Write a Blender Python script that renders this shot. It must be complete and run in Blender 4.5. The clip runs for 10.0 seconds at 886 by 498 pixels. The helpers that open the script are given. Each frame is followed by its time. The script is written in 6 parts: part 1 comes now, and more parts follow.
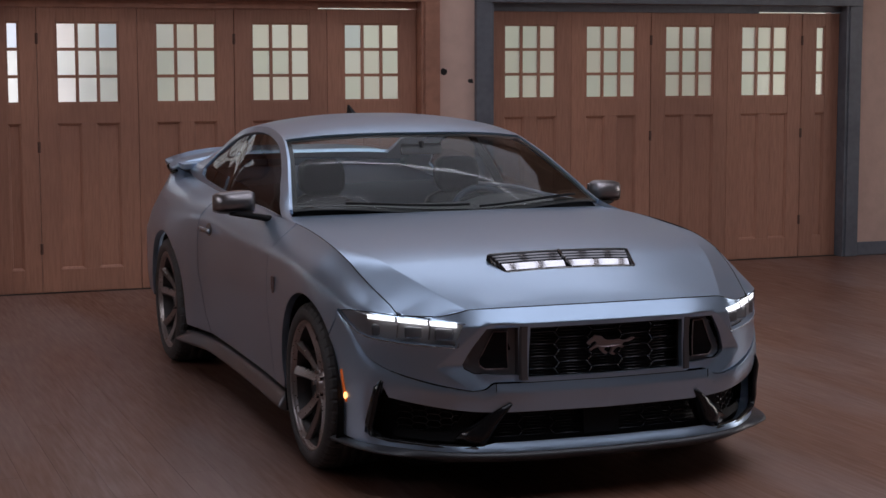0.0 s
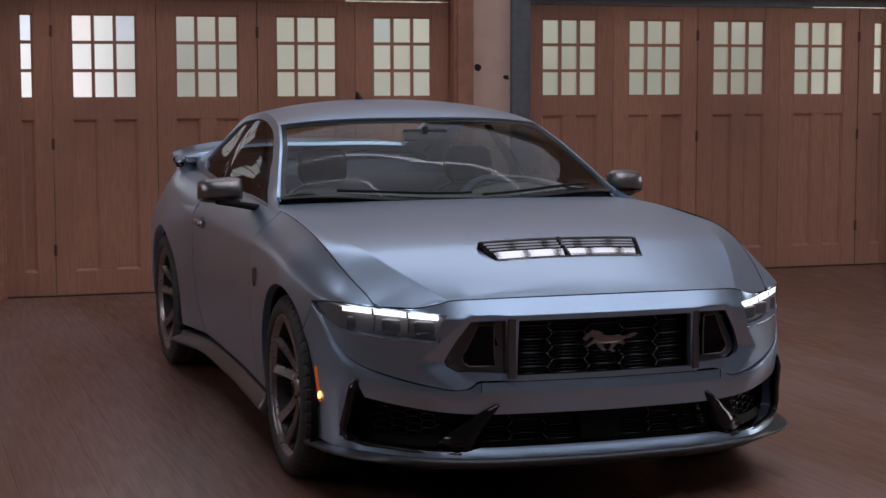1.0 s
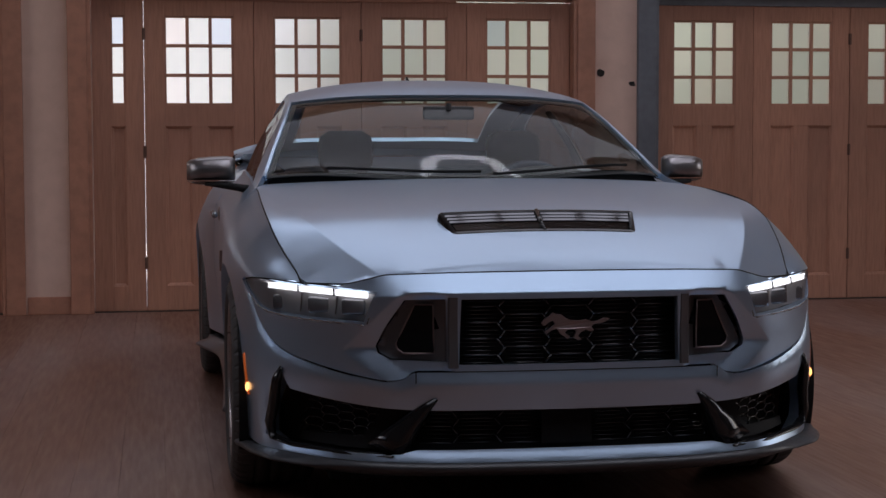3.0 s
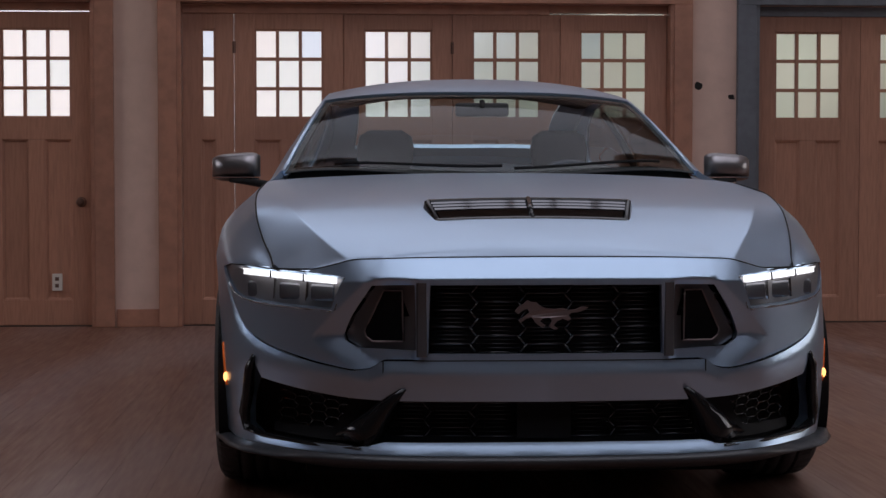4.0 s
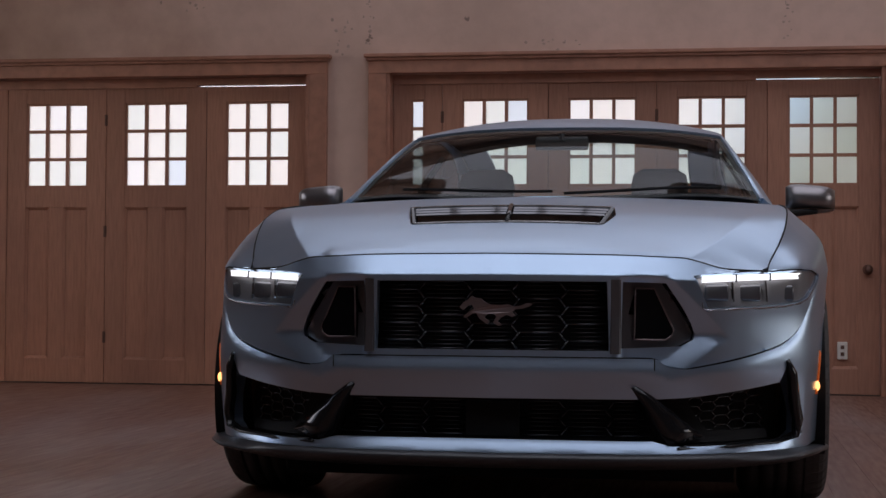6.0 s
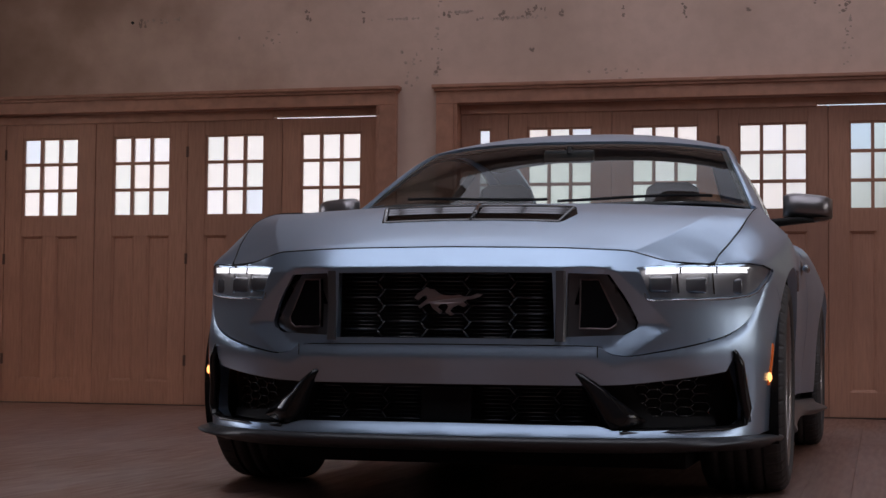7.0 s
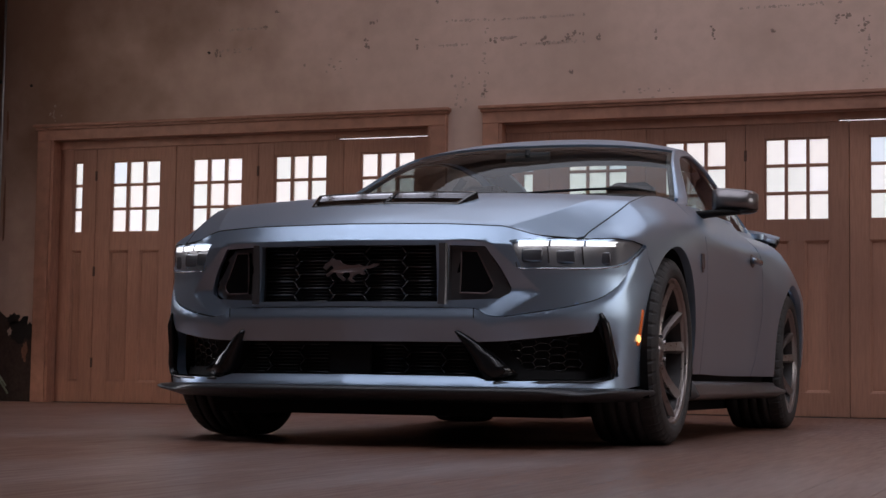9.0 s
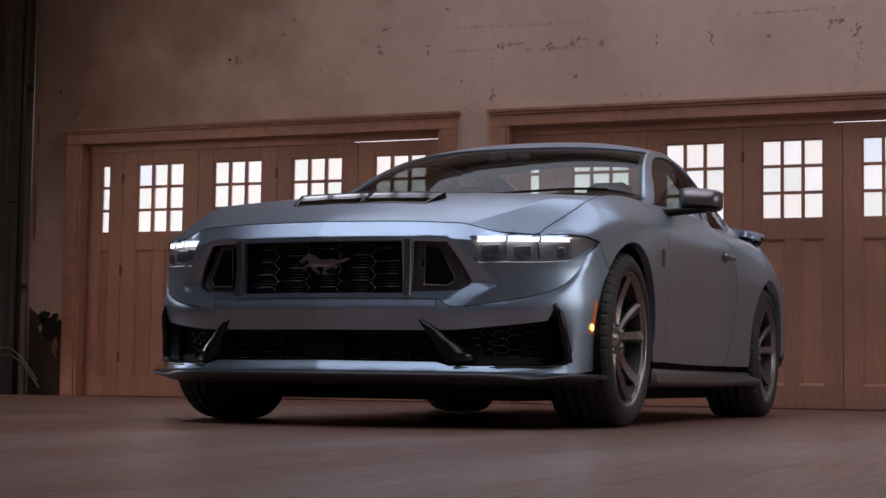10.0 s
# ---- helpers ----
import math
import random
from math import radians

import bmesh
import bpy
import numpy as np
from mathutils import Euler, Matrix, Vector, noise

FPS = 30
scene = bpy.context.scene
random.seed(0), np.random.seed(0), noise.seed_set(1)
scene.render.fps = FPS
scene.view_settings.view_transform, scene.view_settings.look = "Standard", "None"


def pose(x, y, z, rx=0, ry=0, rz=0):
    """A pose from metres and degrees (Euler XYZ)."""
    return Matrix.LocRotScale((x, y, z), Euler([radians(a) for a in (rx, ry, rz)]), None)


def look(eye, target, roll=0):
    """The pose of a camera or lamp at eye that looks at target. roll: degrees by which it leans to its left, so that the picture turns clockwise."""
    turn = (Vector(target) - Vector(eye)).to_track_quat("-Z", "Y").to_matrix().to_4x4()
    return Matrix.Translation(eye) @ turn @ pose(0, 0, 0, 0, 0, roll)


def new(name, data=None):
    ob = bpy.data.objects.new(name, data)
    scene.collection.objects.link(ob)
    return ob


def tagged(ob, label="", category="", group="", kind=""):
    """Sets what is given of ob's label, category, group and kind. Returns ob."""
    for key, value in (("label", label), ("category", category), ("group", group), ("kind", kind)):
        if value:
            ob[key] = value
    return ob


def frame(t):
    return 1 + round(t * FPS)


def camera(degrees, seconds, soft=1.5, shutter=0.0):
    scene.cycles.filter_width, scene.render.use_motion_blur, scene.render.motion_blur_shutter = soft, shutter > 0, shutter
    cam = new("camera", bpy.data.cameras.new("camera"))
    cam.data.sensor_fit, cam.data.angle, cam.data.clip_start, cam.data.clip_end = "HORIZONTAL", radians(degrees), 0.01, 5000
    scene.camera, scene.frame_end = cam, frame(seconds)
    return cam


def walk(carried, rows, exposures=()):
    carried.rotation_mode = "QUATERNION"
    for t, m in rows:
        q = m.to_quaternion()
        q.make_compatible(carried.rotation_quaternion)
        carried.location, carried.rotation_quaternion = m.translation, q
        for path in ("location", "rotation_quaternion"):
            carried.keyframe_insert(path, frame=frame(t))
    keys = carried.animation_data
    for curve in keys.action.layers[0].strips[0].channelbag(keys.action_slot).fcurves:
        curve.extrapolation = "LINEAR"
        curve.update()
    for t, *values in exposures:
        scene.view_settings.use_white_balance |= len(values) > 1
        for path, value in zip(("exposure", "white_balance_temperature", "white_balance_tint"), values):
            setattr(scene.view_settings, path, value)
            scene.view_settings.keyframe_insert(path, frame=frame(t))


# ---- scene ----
cam = camera(29.0, 10.0)
PATH = [
    (0, (-2.834, -5.713, 1.662), (-2.134, -3.853, 1.443), -0.1),
    (0.5, (-2.586, -5.478, 1.558), (-1.923, -3.602, 1.352), 0.0),
    (1, (-2.318, -5.279, 1.475), (-1.703, -3.386, 1.28), -0.1),
    (1.5, (-2.041, -5.096, 1.386), (-1.481, -3.185, 1.206), -0.1),
    (2, (-1.756, -4.939, 1.297), (-1.26, -3.009, 1.133), -0.0),
    (2.5, (-1.459, -4.799, 1.209), (-1.04, -2.848, 1.063), -0.1),
    (4, (-0.566, -4.573, 0.962), (-0.441, -2.578, 0.88), 0.0),
    (4.5, (-0.266, -4.551, 0.881), (-0.254, -2.551, 0.829), 0.1),
    (5, (0.037, -4.541, 0.802), (-0.068, -2.544, 0.783), 0.2),
    (5.5, (0.336, -4.552, 0.718), (0.118, -2.563, 0.737), 0.4),
    (6, (0.637, -4.591, 0.637), (0.314, -2.618, 0.689), 0.4),
    (7.5, (1.5, -4.828, 0.396), (0.947, -2.91, 0.524), 0.6),
    (8, (1.766, -4.946, 0.326), (1.164, -3.044, 0.467), 0.6),
    (8.5, (2.025, -5.09, 0.272), (1.382, -3.202, 0.42), 0.7),
    (9, (2.27, -5.245, 0.23), (1.593, -3.369, 0.381), 0.8),
    (9.5, (2.501, -5.409, 0.199), (1.795, -3.544, 0.351), 0.8),
    (10, (2.716, -5.588, 0.176), (1.985, -3.732, 0.328), 0.8),
]
walk(cam, [(t, look(eye, target, roll)) for t, eye, target, roll in PATH], exposures=[(0, 1.46, 6600, 18), (3.2, 1.31, 6650, 18), (6, 1.26, 6650, 18), (10, 1.36, 6650, 18)])

# ---------------------------------------------------------------- world and light
world = bpy.data.worlds.new("World")
scene.world = world
world.use_nodes = True
wn = world.node_tree
sky = wn.nodes.new("ShaderNodeTexSky")
sky.sky_type = 'NISHITA'
sky.sun_disc = False
sky.sun_elevation = radians(48)
sky.sun_rotation = radians(200)
sky.dust_density = 6.0
sky.ozone_density = 0.4
wn.links.new(sky.outputs[0], wn.nodes["Background"].inputs[0])
wn.nodes["Background"].inputs[1].default_value = 0.15

sun = new("sun", bpy.data.lights.new("sun", 'SUN'))
sun.data.energy = 4.4
sun.data.angle = radians(12)
sun.data.color = (1.0, 0.97, 0.93)
sun.matrix_world = look((-7, -19, 24), (0, 0, 0))


def area_lamp(name, x, y, z, sx, sy, power, rot=(0, 0, 0), color=(1, 1, 1)):
    """An area lamp in a ceiling opening or in an added side window."""
    la = bpy.data.lights.new(name, 'AREA')
    la.shape, la.size, la.size_y, la.energy, la.color = 'RECTANGLE', sx, sy, power, color
    ob = new(name, la)
    ob.matrix_world = pose(x, y, z, *rot)
    return ob


# skylights: x from, to, y from, to, watts per square metre; the rear one is a fill added for the bonnet
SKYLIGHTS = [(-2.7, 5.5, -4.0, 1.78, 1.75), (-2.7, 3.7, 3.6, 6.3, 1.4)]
# strip lamps added for bright reflections in the bonnet vent and windscreen
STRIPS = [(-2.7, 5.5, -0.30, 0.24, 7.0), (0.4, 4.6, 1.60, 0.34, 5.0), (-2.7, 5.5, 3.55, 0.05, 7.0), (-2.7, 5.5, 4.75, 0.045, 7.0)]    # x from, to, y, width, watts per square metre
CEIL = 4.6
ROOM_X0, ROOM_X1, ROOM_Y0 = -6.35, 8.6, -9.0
FILL_WINS = [(0.8, 1.9), (2.0, 4.4)]      # y from, to
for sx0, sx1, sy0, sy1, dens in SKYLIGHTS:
    area_lamp("skylight_fill_lamp", (sx0 + sx1) / 2, (sy0 + sy1) / 2, CEIL + 0.22, sx1 - sx0, sy1 - sy0, dens * (sx1 - sx0) * (sy1 - sy0), color=(0.80, 0.875, 1.0))
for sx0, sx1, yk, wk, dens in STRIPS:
    area_lamp("glint_strip_lamp", (sx0 + sx1) / 2, yk, CEIL + 0.16, sx1 - sx0, wk, dens * (sx1 - sx0) * wk, color=(0.84, 0.90, 1.0))
# fill lamps added in unseen side windows to brighten the flanks
area_lamp("side_fill_lamp", ROOM_X0 - 0.12, 3.2, 2.6, 1.6, 2.4, 9, rot=(0, -90, 0), color=(1.0, 0.97, 0.92))
area_lamp("side_fill_lamp", ROOM_X1 + 0.12, 2.6, 2.2, 2.4, 3.6, 20, rot=(0, 90, 0), color=(1.0, 0.95, 0.88))

# ---------------------------------------------------------------- materials


def material(name, colour, rough=0.5, metal=0.0, grain=0.0, grain_scale=30.0, stain=0.0, stain_scale=2.0,
             stain_colour=None, bump=0.0, bump_scale=60.0, stretch=(1, 1, 1), coat=0.0, vary=0.0, space="Object", spec=0.5, streak=None):
    """A principled surface with fine grain, larger stains, bump and a change from piece to piece."""
    m = bpy.data.materials.new(name)
    m.use_nodes = True
    t, p = m.node_tree, m.node_tree.nodes["Principled BSDF"]
    N, L = t.nodes.new, t.links.new
    p.inputs["Roughness"].default_value, p.inputs["Metallic"].default_value = rough, metal
    p.inputs["Coat Weight"].default_value = coat
    p.inputs["Specular IOR Level"].default_value = spec
    p.inputs["Coat Roughness"].default_value = 0.05
    co, mp = N("ShaderNodeNewGeometry" if space == "Position" else "ShaderNodeTexCoord"), N("ShaderNodeMapping")
    L(co.outputs[space], mp.inputs[0])
    mp.inputs["Scale"].default_value = stretch
    rgb = N("ShaderNodeRGB")
    rgb.outputs[0].default_value = (*colour, 1)
    out = rgb.outputs[0]

    def noise_tex(scale, detail=6.0, raw=False):
        n = N("ShaderNodeTexNoise")
        n.inputs["Scale"].default_value, n.inputs["Detail"].default_value = scale, detail
        L((co.outputs[space] if raw else mp.outputs[0]), n.inputs["Vector"])
        return n

    def mixed(a, b, fac, kind='MIX'):
        x = N("ShaderNodeMix")
        x.data_type, x.blend_type = 'RGBA', kind
        L(a, x.inputs[6])
        if hasattr(b, "links"):
            L(b, x.inputs[7])
        else:
            x.inputs[7].default_value = (*b, 1)
        if hasattr(fac, "links"):
            L(fac, x.inputs[0])
        else:
            x.inputs[0].default_value = fac
        return x.outputs[2]

    def ranged(v, a, b, c, d):
        r = N("ShaderNodeMapRange")
        L(v, r.inputs[0])
        for i, k in enumerate((a, b, c, d)):
            r.inputs[i + 1].default_value = k
        return r.outputs[0]

    if grain:
        g = noise_tex(grain_scale)
        out = mixed(out, tuple(c * 0.45 for c in colour), ranged(g.outputs[0], 0.4, 0.75, 0, grain))
        L(ranged(g.outputs[0], 0.3, 0.7, rough - 0.06, min(1, rough + 0.1)), p.inputs["Roughness"])
    if stain:
        s = noise_tex(stain_scale, 8.0, streak is None)
        if streak:
            sm = N("ShaderNodeMapping")
            sm.inputs["Scale"].default_value = streak
            L(co.outputs[space], sm.inputs[0])
            L(sm.outputs[0], s.inputs["Vector"])
        out = mixed(out, stain_colour or tuple(c * 0.5 for c in colour), ranged(s.outputs[0], 0.46, 0.68, 0, stain))
    if vary:
        oi = N("ShaderNodeObjectInfo")
        hs = N("ShaderNodeHueSaturation")
        L(ranged(oi.outputs["Random"], 0, 1, 1 - vary, 1 + vary), hs.inputs["Value"])
        L(out, hs.inputs["Color"])
        out = hs.outputs[0]
    L(out, p.inputs["Base Color"])
    if bump:
        b, nb = N("ShaderNodeBump"), noise_tex(bump_scale)
        b.inputs["Strength"].default_value, b.inputs["Distance"].default_value = bump, 0.004
        L(nb.outputs[0], b.inputs["Height"])
        L(b.outputs[0], p.inputs["Normal"])
    return m


def emitter(name, colour, strength):
    m = bpy.data.materials.new(name)
    m.use_nodes = True
    p = m.node_tree.nodes["Principled BSDF"]
    p.inputs["Base Color"].default_value = (*colour, 1)
    p.inputs["Emission Color"].default_value = (*colour, 1)
    p.inputs["Emission Strength"].default_value = strength
    return m


def glass(name, colour, rough=0.0, ior=1.45, alpha_mix=0.0, vary=0.0):
    """Glass; alpha_mix lets light straight through, as a thin pane does."""
    m = bpy.data.materials.new(name)
    m.use_nodes = True
    t, p = m.node_tree, m.node_tree.nodes["Principled BSDF"]
    p.inputs["Base Color"].default_value = (*colour, 1)
    p.inputs["Transmission Weight"].default_value = 1.0
    p.inputs["Roughness"].default_value, p.inputs["IOR"].default_value = rough, ior
    if vary:
        oi, cr = t.nodes.new("ShaderNodeObjectInfo"), t.nodes.new("ShaderNodeValToRGB")
        cr.color_ramp.interpolation = 'CONSTANT'
        tones = ((0, (0.96, 0.95, 0.90)), (0.3, (0.90, 0.93, 0.88)), (0.55, (0.97, 0.935, 0.88)), (0.75, (0.98, 0.98, 0.96)), (0.93, (0.82, 0.90, 0.96)))
        for i, (at, c) in enumerate(tones):
            e = cr.color_ramp.elements[i] if i < 2 else cr.color_ramp.elements.new(at)
            e.position, e.color = at, (*c, 1)
        t.links.new(oi.outputs["Random"], cr.inputs[0])
        t.links.new(cr.outputs[0], p.inputs["Base Color"])
    if alpha_mix:
        tr, mx = t.nodes.new("ShaderNodeBsdfTransparent"), t.nodes.new("ShaderNodeMixShader")
        gl = t.nodes.new("ShaderNodeBsdfGlossy")
        gl.inputs["Roughness"].default_value = rough
        lw, pw, ml = t.nodes.new("ShaderNodeLayerWeight"), t.nodes.new("ShaderNodeMath"), t.nodes.new("ShaderNodeMath")
        lw.inputs[0].default_value = 0.5
        pw.operation, pw.inputs[1].default_value = 'POWER', 5.0
        ml.operation, ml.inputs[1].default_value, ml.inputs[2].default_value = 'MULTIPLY_ADD', 0.6, 0.013
        t.links.new(lw.outputs["Facing"], pw.inputs[0])
        t.links.new(pw.outputs[0], ml.inputs[0])
        tr.inputs[0].default_value = (*colour, 1)
        t.links.new(ml.outputs[0], mx.inputs[0])
        t.links.new(tr.outputs[0], mx.inputs[1])
        t.links.new(gl.outputs[0], mx.inputs[2])
        t.links.new(mx.outputs[0], t.nodes["Material Output"].inputs[0])
    return m


M_WOOD = material("door_wood", (0.428, 0.203, 0.129), 0.52, grain=0.40, grain_scale=14, stretch=(6, 6, 0.5), stain=0.5, stain_scale=1.3, stain_colour=(0.27, 0.125, 0.085), bump=0.15, bump_scale=40, vary=0.10, space="Position")
M_TRIM = material("trim_wood", (0.42, 0.195, 0.125), 0.5, grain=0.5, grain_scale=12, stretch=(1, 5, 1), stain=0.3, stain_scale=1.4, bump=0.12, vary=0.06)
M_GREY = material("grey_paint", (0.13, 0.14, 0.16), 0.5, grain=0.3, grain_scale=20, stain=0.4, stain_scale=3, bump=0.1)
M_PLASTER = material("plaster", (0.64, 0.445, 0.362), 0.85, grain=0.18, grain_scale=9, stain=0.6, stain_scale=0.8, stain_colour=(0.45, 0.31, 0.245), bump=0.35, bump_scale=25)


def stain_shade(m, centre, radius, colour, amount):
    """One large soft-edged ragged darkening on a surface, for stain and shade."""
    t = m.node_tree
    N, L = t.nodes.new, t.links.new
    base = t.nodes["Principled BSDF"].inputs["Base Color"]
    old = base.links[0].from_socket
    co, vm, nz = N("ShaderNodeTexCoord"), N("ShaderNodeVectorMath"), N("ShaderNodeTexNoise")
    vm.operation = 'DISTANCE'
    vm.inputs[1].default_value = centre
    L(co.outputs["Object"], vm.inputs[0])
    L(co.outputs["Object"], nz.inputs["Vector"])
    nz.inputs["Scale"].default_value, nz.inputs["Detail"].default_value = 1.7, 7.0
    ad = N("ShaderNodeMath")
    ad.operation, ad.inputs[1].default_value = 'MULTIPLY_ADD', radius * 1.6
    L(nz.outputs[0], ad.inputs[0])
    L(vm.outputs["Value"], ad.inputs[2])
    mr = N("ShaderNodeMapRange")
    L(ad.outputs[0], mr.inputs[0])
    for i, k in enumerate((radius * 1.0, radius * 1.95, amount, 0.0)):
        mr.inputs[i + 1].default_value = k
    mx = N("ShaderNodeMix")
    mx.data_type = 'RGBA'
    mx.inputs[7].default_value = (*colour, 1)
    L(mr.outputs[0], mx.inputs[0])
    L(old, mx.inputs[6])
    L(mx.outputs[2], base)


# brown corner stain, widened and deepened to take in the corner's dimness
stain_shade(M_PLASTER, (-6.0, 6.65, 3.5), 2.9, (0.24, 0.135, 0.088), 0.95)
stain_shade(M_PLASTER, (1.2, 6.65, 4.3), 1.3, (0.36, 0.23, 0.17), 0.5)
M_FLOOR = material("floor_board", (0.180, 0.086, 0.057), 0.34, grain=0.34, grain_scale=7, stretch=(7, 0.45, 6), stain=0.75, stain_scale=1.1, streak=(1.6, 0.30, 1), stain_colour=(0.235, 0.165, 0.148), bump=0.02, bump_scale=9, vary=0.05, spec=0.6, space="Position")
M_SLAB = material("sub_floor", (0.06, 0.045, 0.04), 0.8, grain=0.3)
# unseen wall, its grey raised to throw light onto the car's nose
M_SOUTH = material("bounce_wall", (0.42, 0.41, 0.41), 0.85, grain=0.3, grain_scale=8, stain=0.5, stain_scale=1.5, bump=0.3)
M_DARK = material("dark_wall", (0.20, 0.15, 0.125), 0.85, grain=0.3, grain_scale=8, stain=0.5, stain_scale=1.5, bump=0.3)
M_STEEL = material("old_steel", (0.45, 0.45, 0.45), 0.35, metal=1.0, grain=0.3, grain_scale=40)
M_IRON = material("black_iron", (0.05, 0.045, 0.04), 0.5, metal=0.6, grain=0.3, grain_scale=30)
M_HINGE = material("bronze_hinge", (0.14, 0.075, 0.055), 0.5, metal=0.5, grain=0.3, grain_scale=30)
M_PANE = glass("frosted_pane", (0.95, 0.95, 0.92), rough=0.45, ior=1.15, vary=1)
M_GROUND = material("yard", (0.40, 0.405, 0.40), 0.9, grain=0.4, grain_scale=3, stain=0.5, stain_scale=0.4, stain_colour=(0.30, 0.32, 0.27))
M_HEDGE = material("hedge", (0.085, 0.097, 0.085), 0.8, grain=0.7, grain_scale=6, bump=1.0, bump_scale=6)
M_BEAM = material("roof_beam", (0.26, 0.18, 0.14), 0.7, grain=0.5, grain_scale=10)

# ---------------------------------------------------------------- mesh helpers


def part(name, bm, mat, parent=None, label="", smooth=False, at=None):
    """Links a bmesh as one mesh object, under a thing or part if one is given."""
    me = bpy.data.meshes.new(name)
    bm.normal_update()
    bm.to_mesh(me)
    bm.free()
    me.materials.append(mat)
    if smooth:
        me.shade_smooth()
    if "true_normal" in me.attributes:
        vals = np.zeros(len(me.vertices) * 3, dtype=np.float32)
        me.attributes["true_normal"].data.foreach_get("vector", vals)
        me.attributes.remove(me.attributes["true_normal"])
        me.normals_split_custom_set_from_vertices(vals.reshape(-1, 3).tolist())
    ob = new(name, me)
    ob.parent = parent
    if at is not None:
        ob.matrix_basis = at
    if label:
        ob["label"] = label
    return ob


def shared(name, me, parent, m):
    ob = new(name, me)
    ob.parent = parent
    ob.matrix_basis = m
    return ob


def box(bm, x0, x1, y0, y1, z0, z1, bevel=0.0):
    r = bmesh.ops.create_cube(bm, size=1.0)
    for v in r["verts"]:
        v.co = Vector(((x0 + x1) / 2 + v.co.x * (x1 - x0), (y0 + y1) / 2 + v.co.y * (y1 - y0), (z0 + z1) / 2 + v.co.z * (z1 - z0)))
    if bevel:
        bmesh.ops.bevel(bm, geom=list({e for v in r["verts"] for e in v.link_edges}), offset=bevel, segments=2, affect='EDGES', profile=0.5)
    return bm


def boxed(*args, **kw):
    return box(bmesh.new(), *args, **kw)


def empty(name, m=None):
    ob = new(name)
    if m is not None:
        ob.matrix_basis = m
    return ob


# ---------------------------------------------------------------- room shell
WALL_Y, TRIM_Y, DOOR_Y = 6.65, 6.60, 6.72
BAYS = [(-5.375, -2.13), (-1.575, 1.645), (2.215, 5.43)]
HEAD = 2.105

wall = tagged(empty("wall_north"), "stained off-white plaster wall above wooden garage doors", "wall", kind="structure")
xs = [ROOM_X0 - 0.2] + [v for b in BAYS for v in b] + [ROOM_X1 + 0.2]
for i in range(0, len(xs), 2):
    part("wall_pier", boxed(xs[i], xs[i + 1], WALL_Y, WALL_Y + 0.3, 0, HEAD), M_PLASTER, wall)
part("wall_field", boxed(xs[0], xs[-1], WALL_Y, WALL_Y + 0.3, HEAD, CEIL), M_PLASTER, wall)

# side walls pierced by made-up windows that hold the fill lamps
FILL_YS = [ROOM_Y0] + [v for b in FILL_WINS for v in b] + [WALL_Y - 0.002]
for name, xa, side, z0, z1 in (("wall_west", ROOM_X0 - 0.2, 1, 1.8, 3.4), ("wall_east", ROOM_X1, -1, 1.0, 3.4)):
    bm = bmesh.new()
    for i in range(0, len(FILL_YS), 2):
        box(bm, xa, xa + 0.2, FILL_YS[i], FILL_YS[i + 1], 0, CEIL)
    for a, b in FILL_WINS:
        box(bm, xa, xa + 0.2, a, b, 0, z0)
        box(bm, xa, xa + 0.2, a, b, z1, CEIL)
        xb = xa + (0.13 if side > 0 else 0.07)
        for k in range(1, 4):
            yk = a + (b - a) * k / 4
            box(bm, xb - 0.03, xb + 0.03, yk - 0.03, yk + 0.03, z0, z1)
        box(bm, xb - 0.025, xb + 0.025, a, b, (z0 + z1) / 2 - 0.03, (z0 + z1) / 2 + 0.03)
    tagged(part(name, bm, M_DARK), "dark side wall with unseen barred windows added for fill light", "wall", kind="structure")
tagged(part("wall_south", boxed(ROOM_X0 - 0.2, ROOM_X1 + 0.2, ROOM_Y0 - 0.2, ROOM_Y0 - 0.002, 0, CEIL), M_SOUTH), "unseen grey end wall, lightened to reflect onto the car's front", "wall", kind="structure")

# unseen ceiling with two skylight openings for lamps
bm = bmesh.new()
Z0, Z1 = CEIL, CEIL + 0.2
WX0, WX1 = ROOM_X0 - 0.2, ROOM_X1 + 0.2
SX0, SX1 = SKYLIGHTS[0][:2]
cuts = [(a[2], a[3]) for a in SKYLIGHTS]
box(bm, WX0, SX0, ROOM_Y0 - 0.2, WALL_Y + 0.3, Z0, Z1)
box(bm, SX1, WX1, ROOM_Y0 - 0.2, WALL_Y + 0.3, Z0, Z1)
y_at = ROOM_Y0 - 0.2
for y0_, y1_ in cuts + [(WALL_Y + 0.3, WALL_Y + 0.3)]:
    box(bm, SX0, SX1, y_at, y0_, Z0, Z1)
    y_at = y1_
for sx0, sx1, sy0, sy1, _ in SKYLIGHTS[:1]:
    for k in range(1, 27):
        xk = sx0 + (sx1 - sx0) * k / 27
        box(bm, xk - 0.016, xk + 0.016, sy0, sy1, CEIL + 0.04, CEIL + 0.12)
# lid added above the openings to shut out sky and sun
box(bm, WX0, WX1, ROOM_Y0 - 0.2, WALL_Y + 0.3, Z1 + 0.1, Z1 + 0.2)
tagged(part("ceiling", bm, M_BEAM), "unseen dark timber ceiling with barred lamp openings under a lid", "ceiling", kind="structure")

# yard outside
tagged(part("ground", boxed(-600, 600, -600, 600, -0.4, -0.16), M_GROUND), "pale gravel yard outside the doors", "ground", kind="structure")
hb = bmesh.new()
bmesh.ops.create_grid(hb, x_segments=120, y_segments=12, size=1)
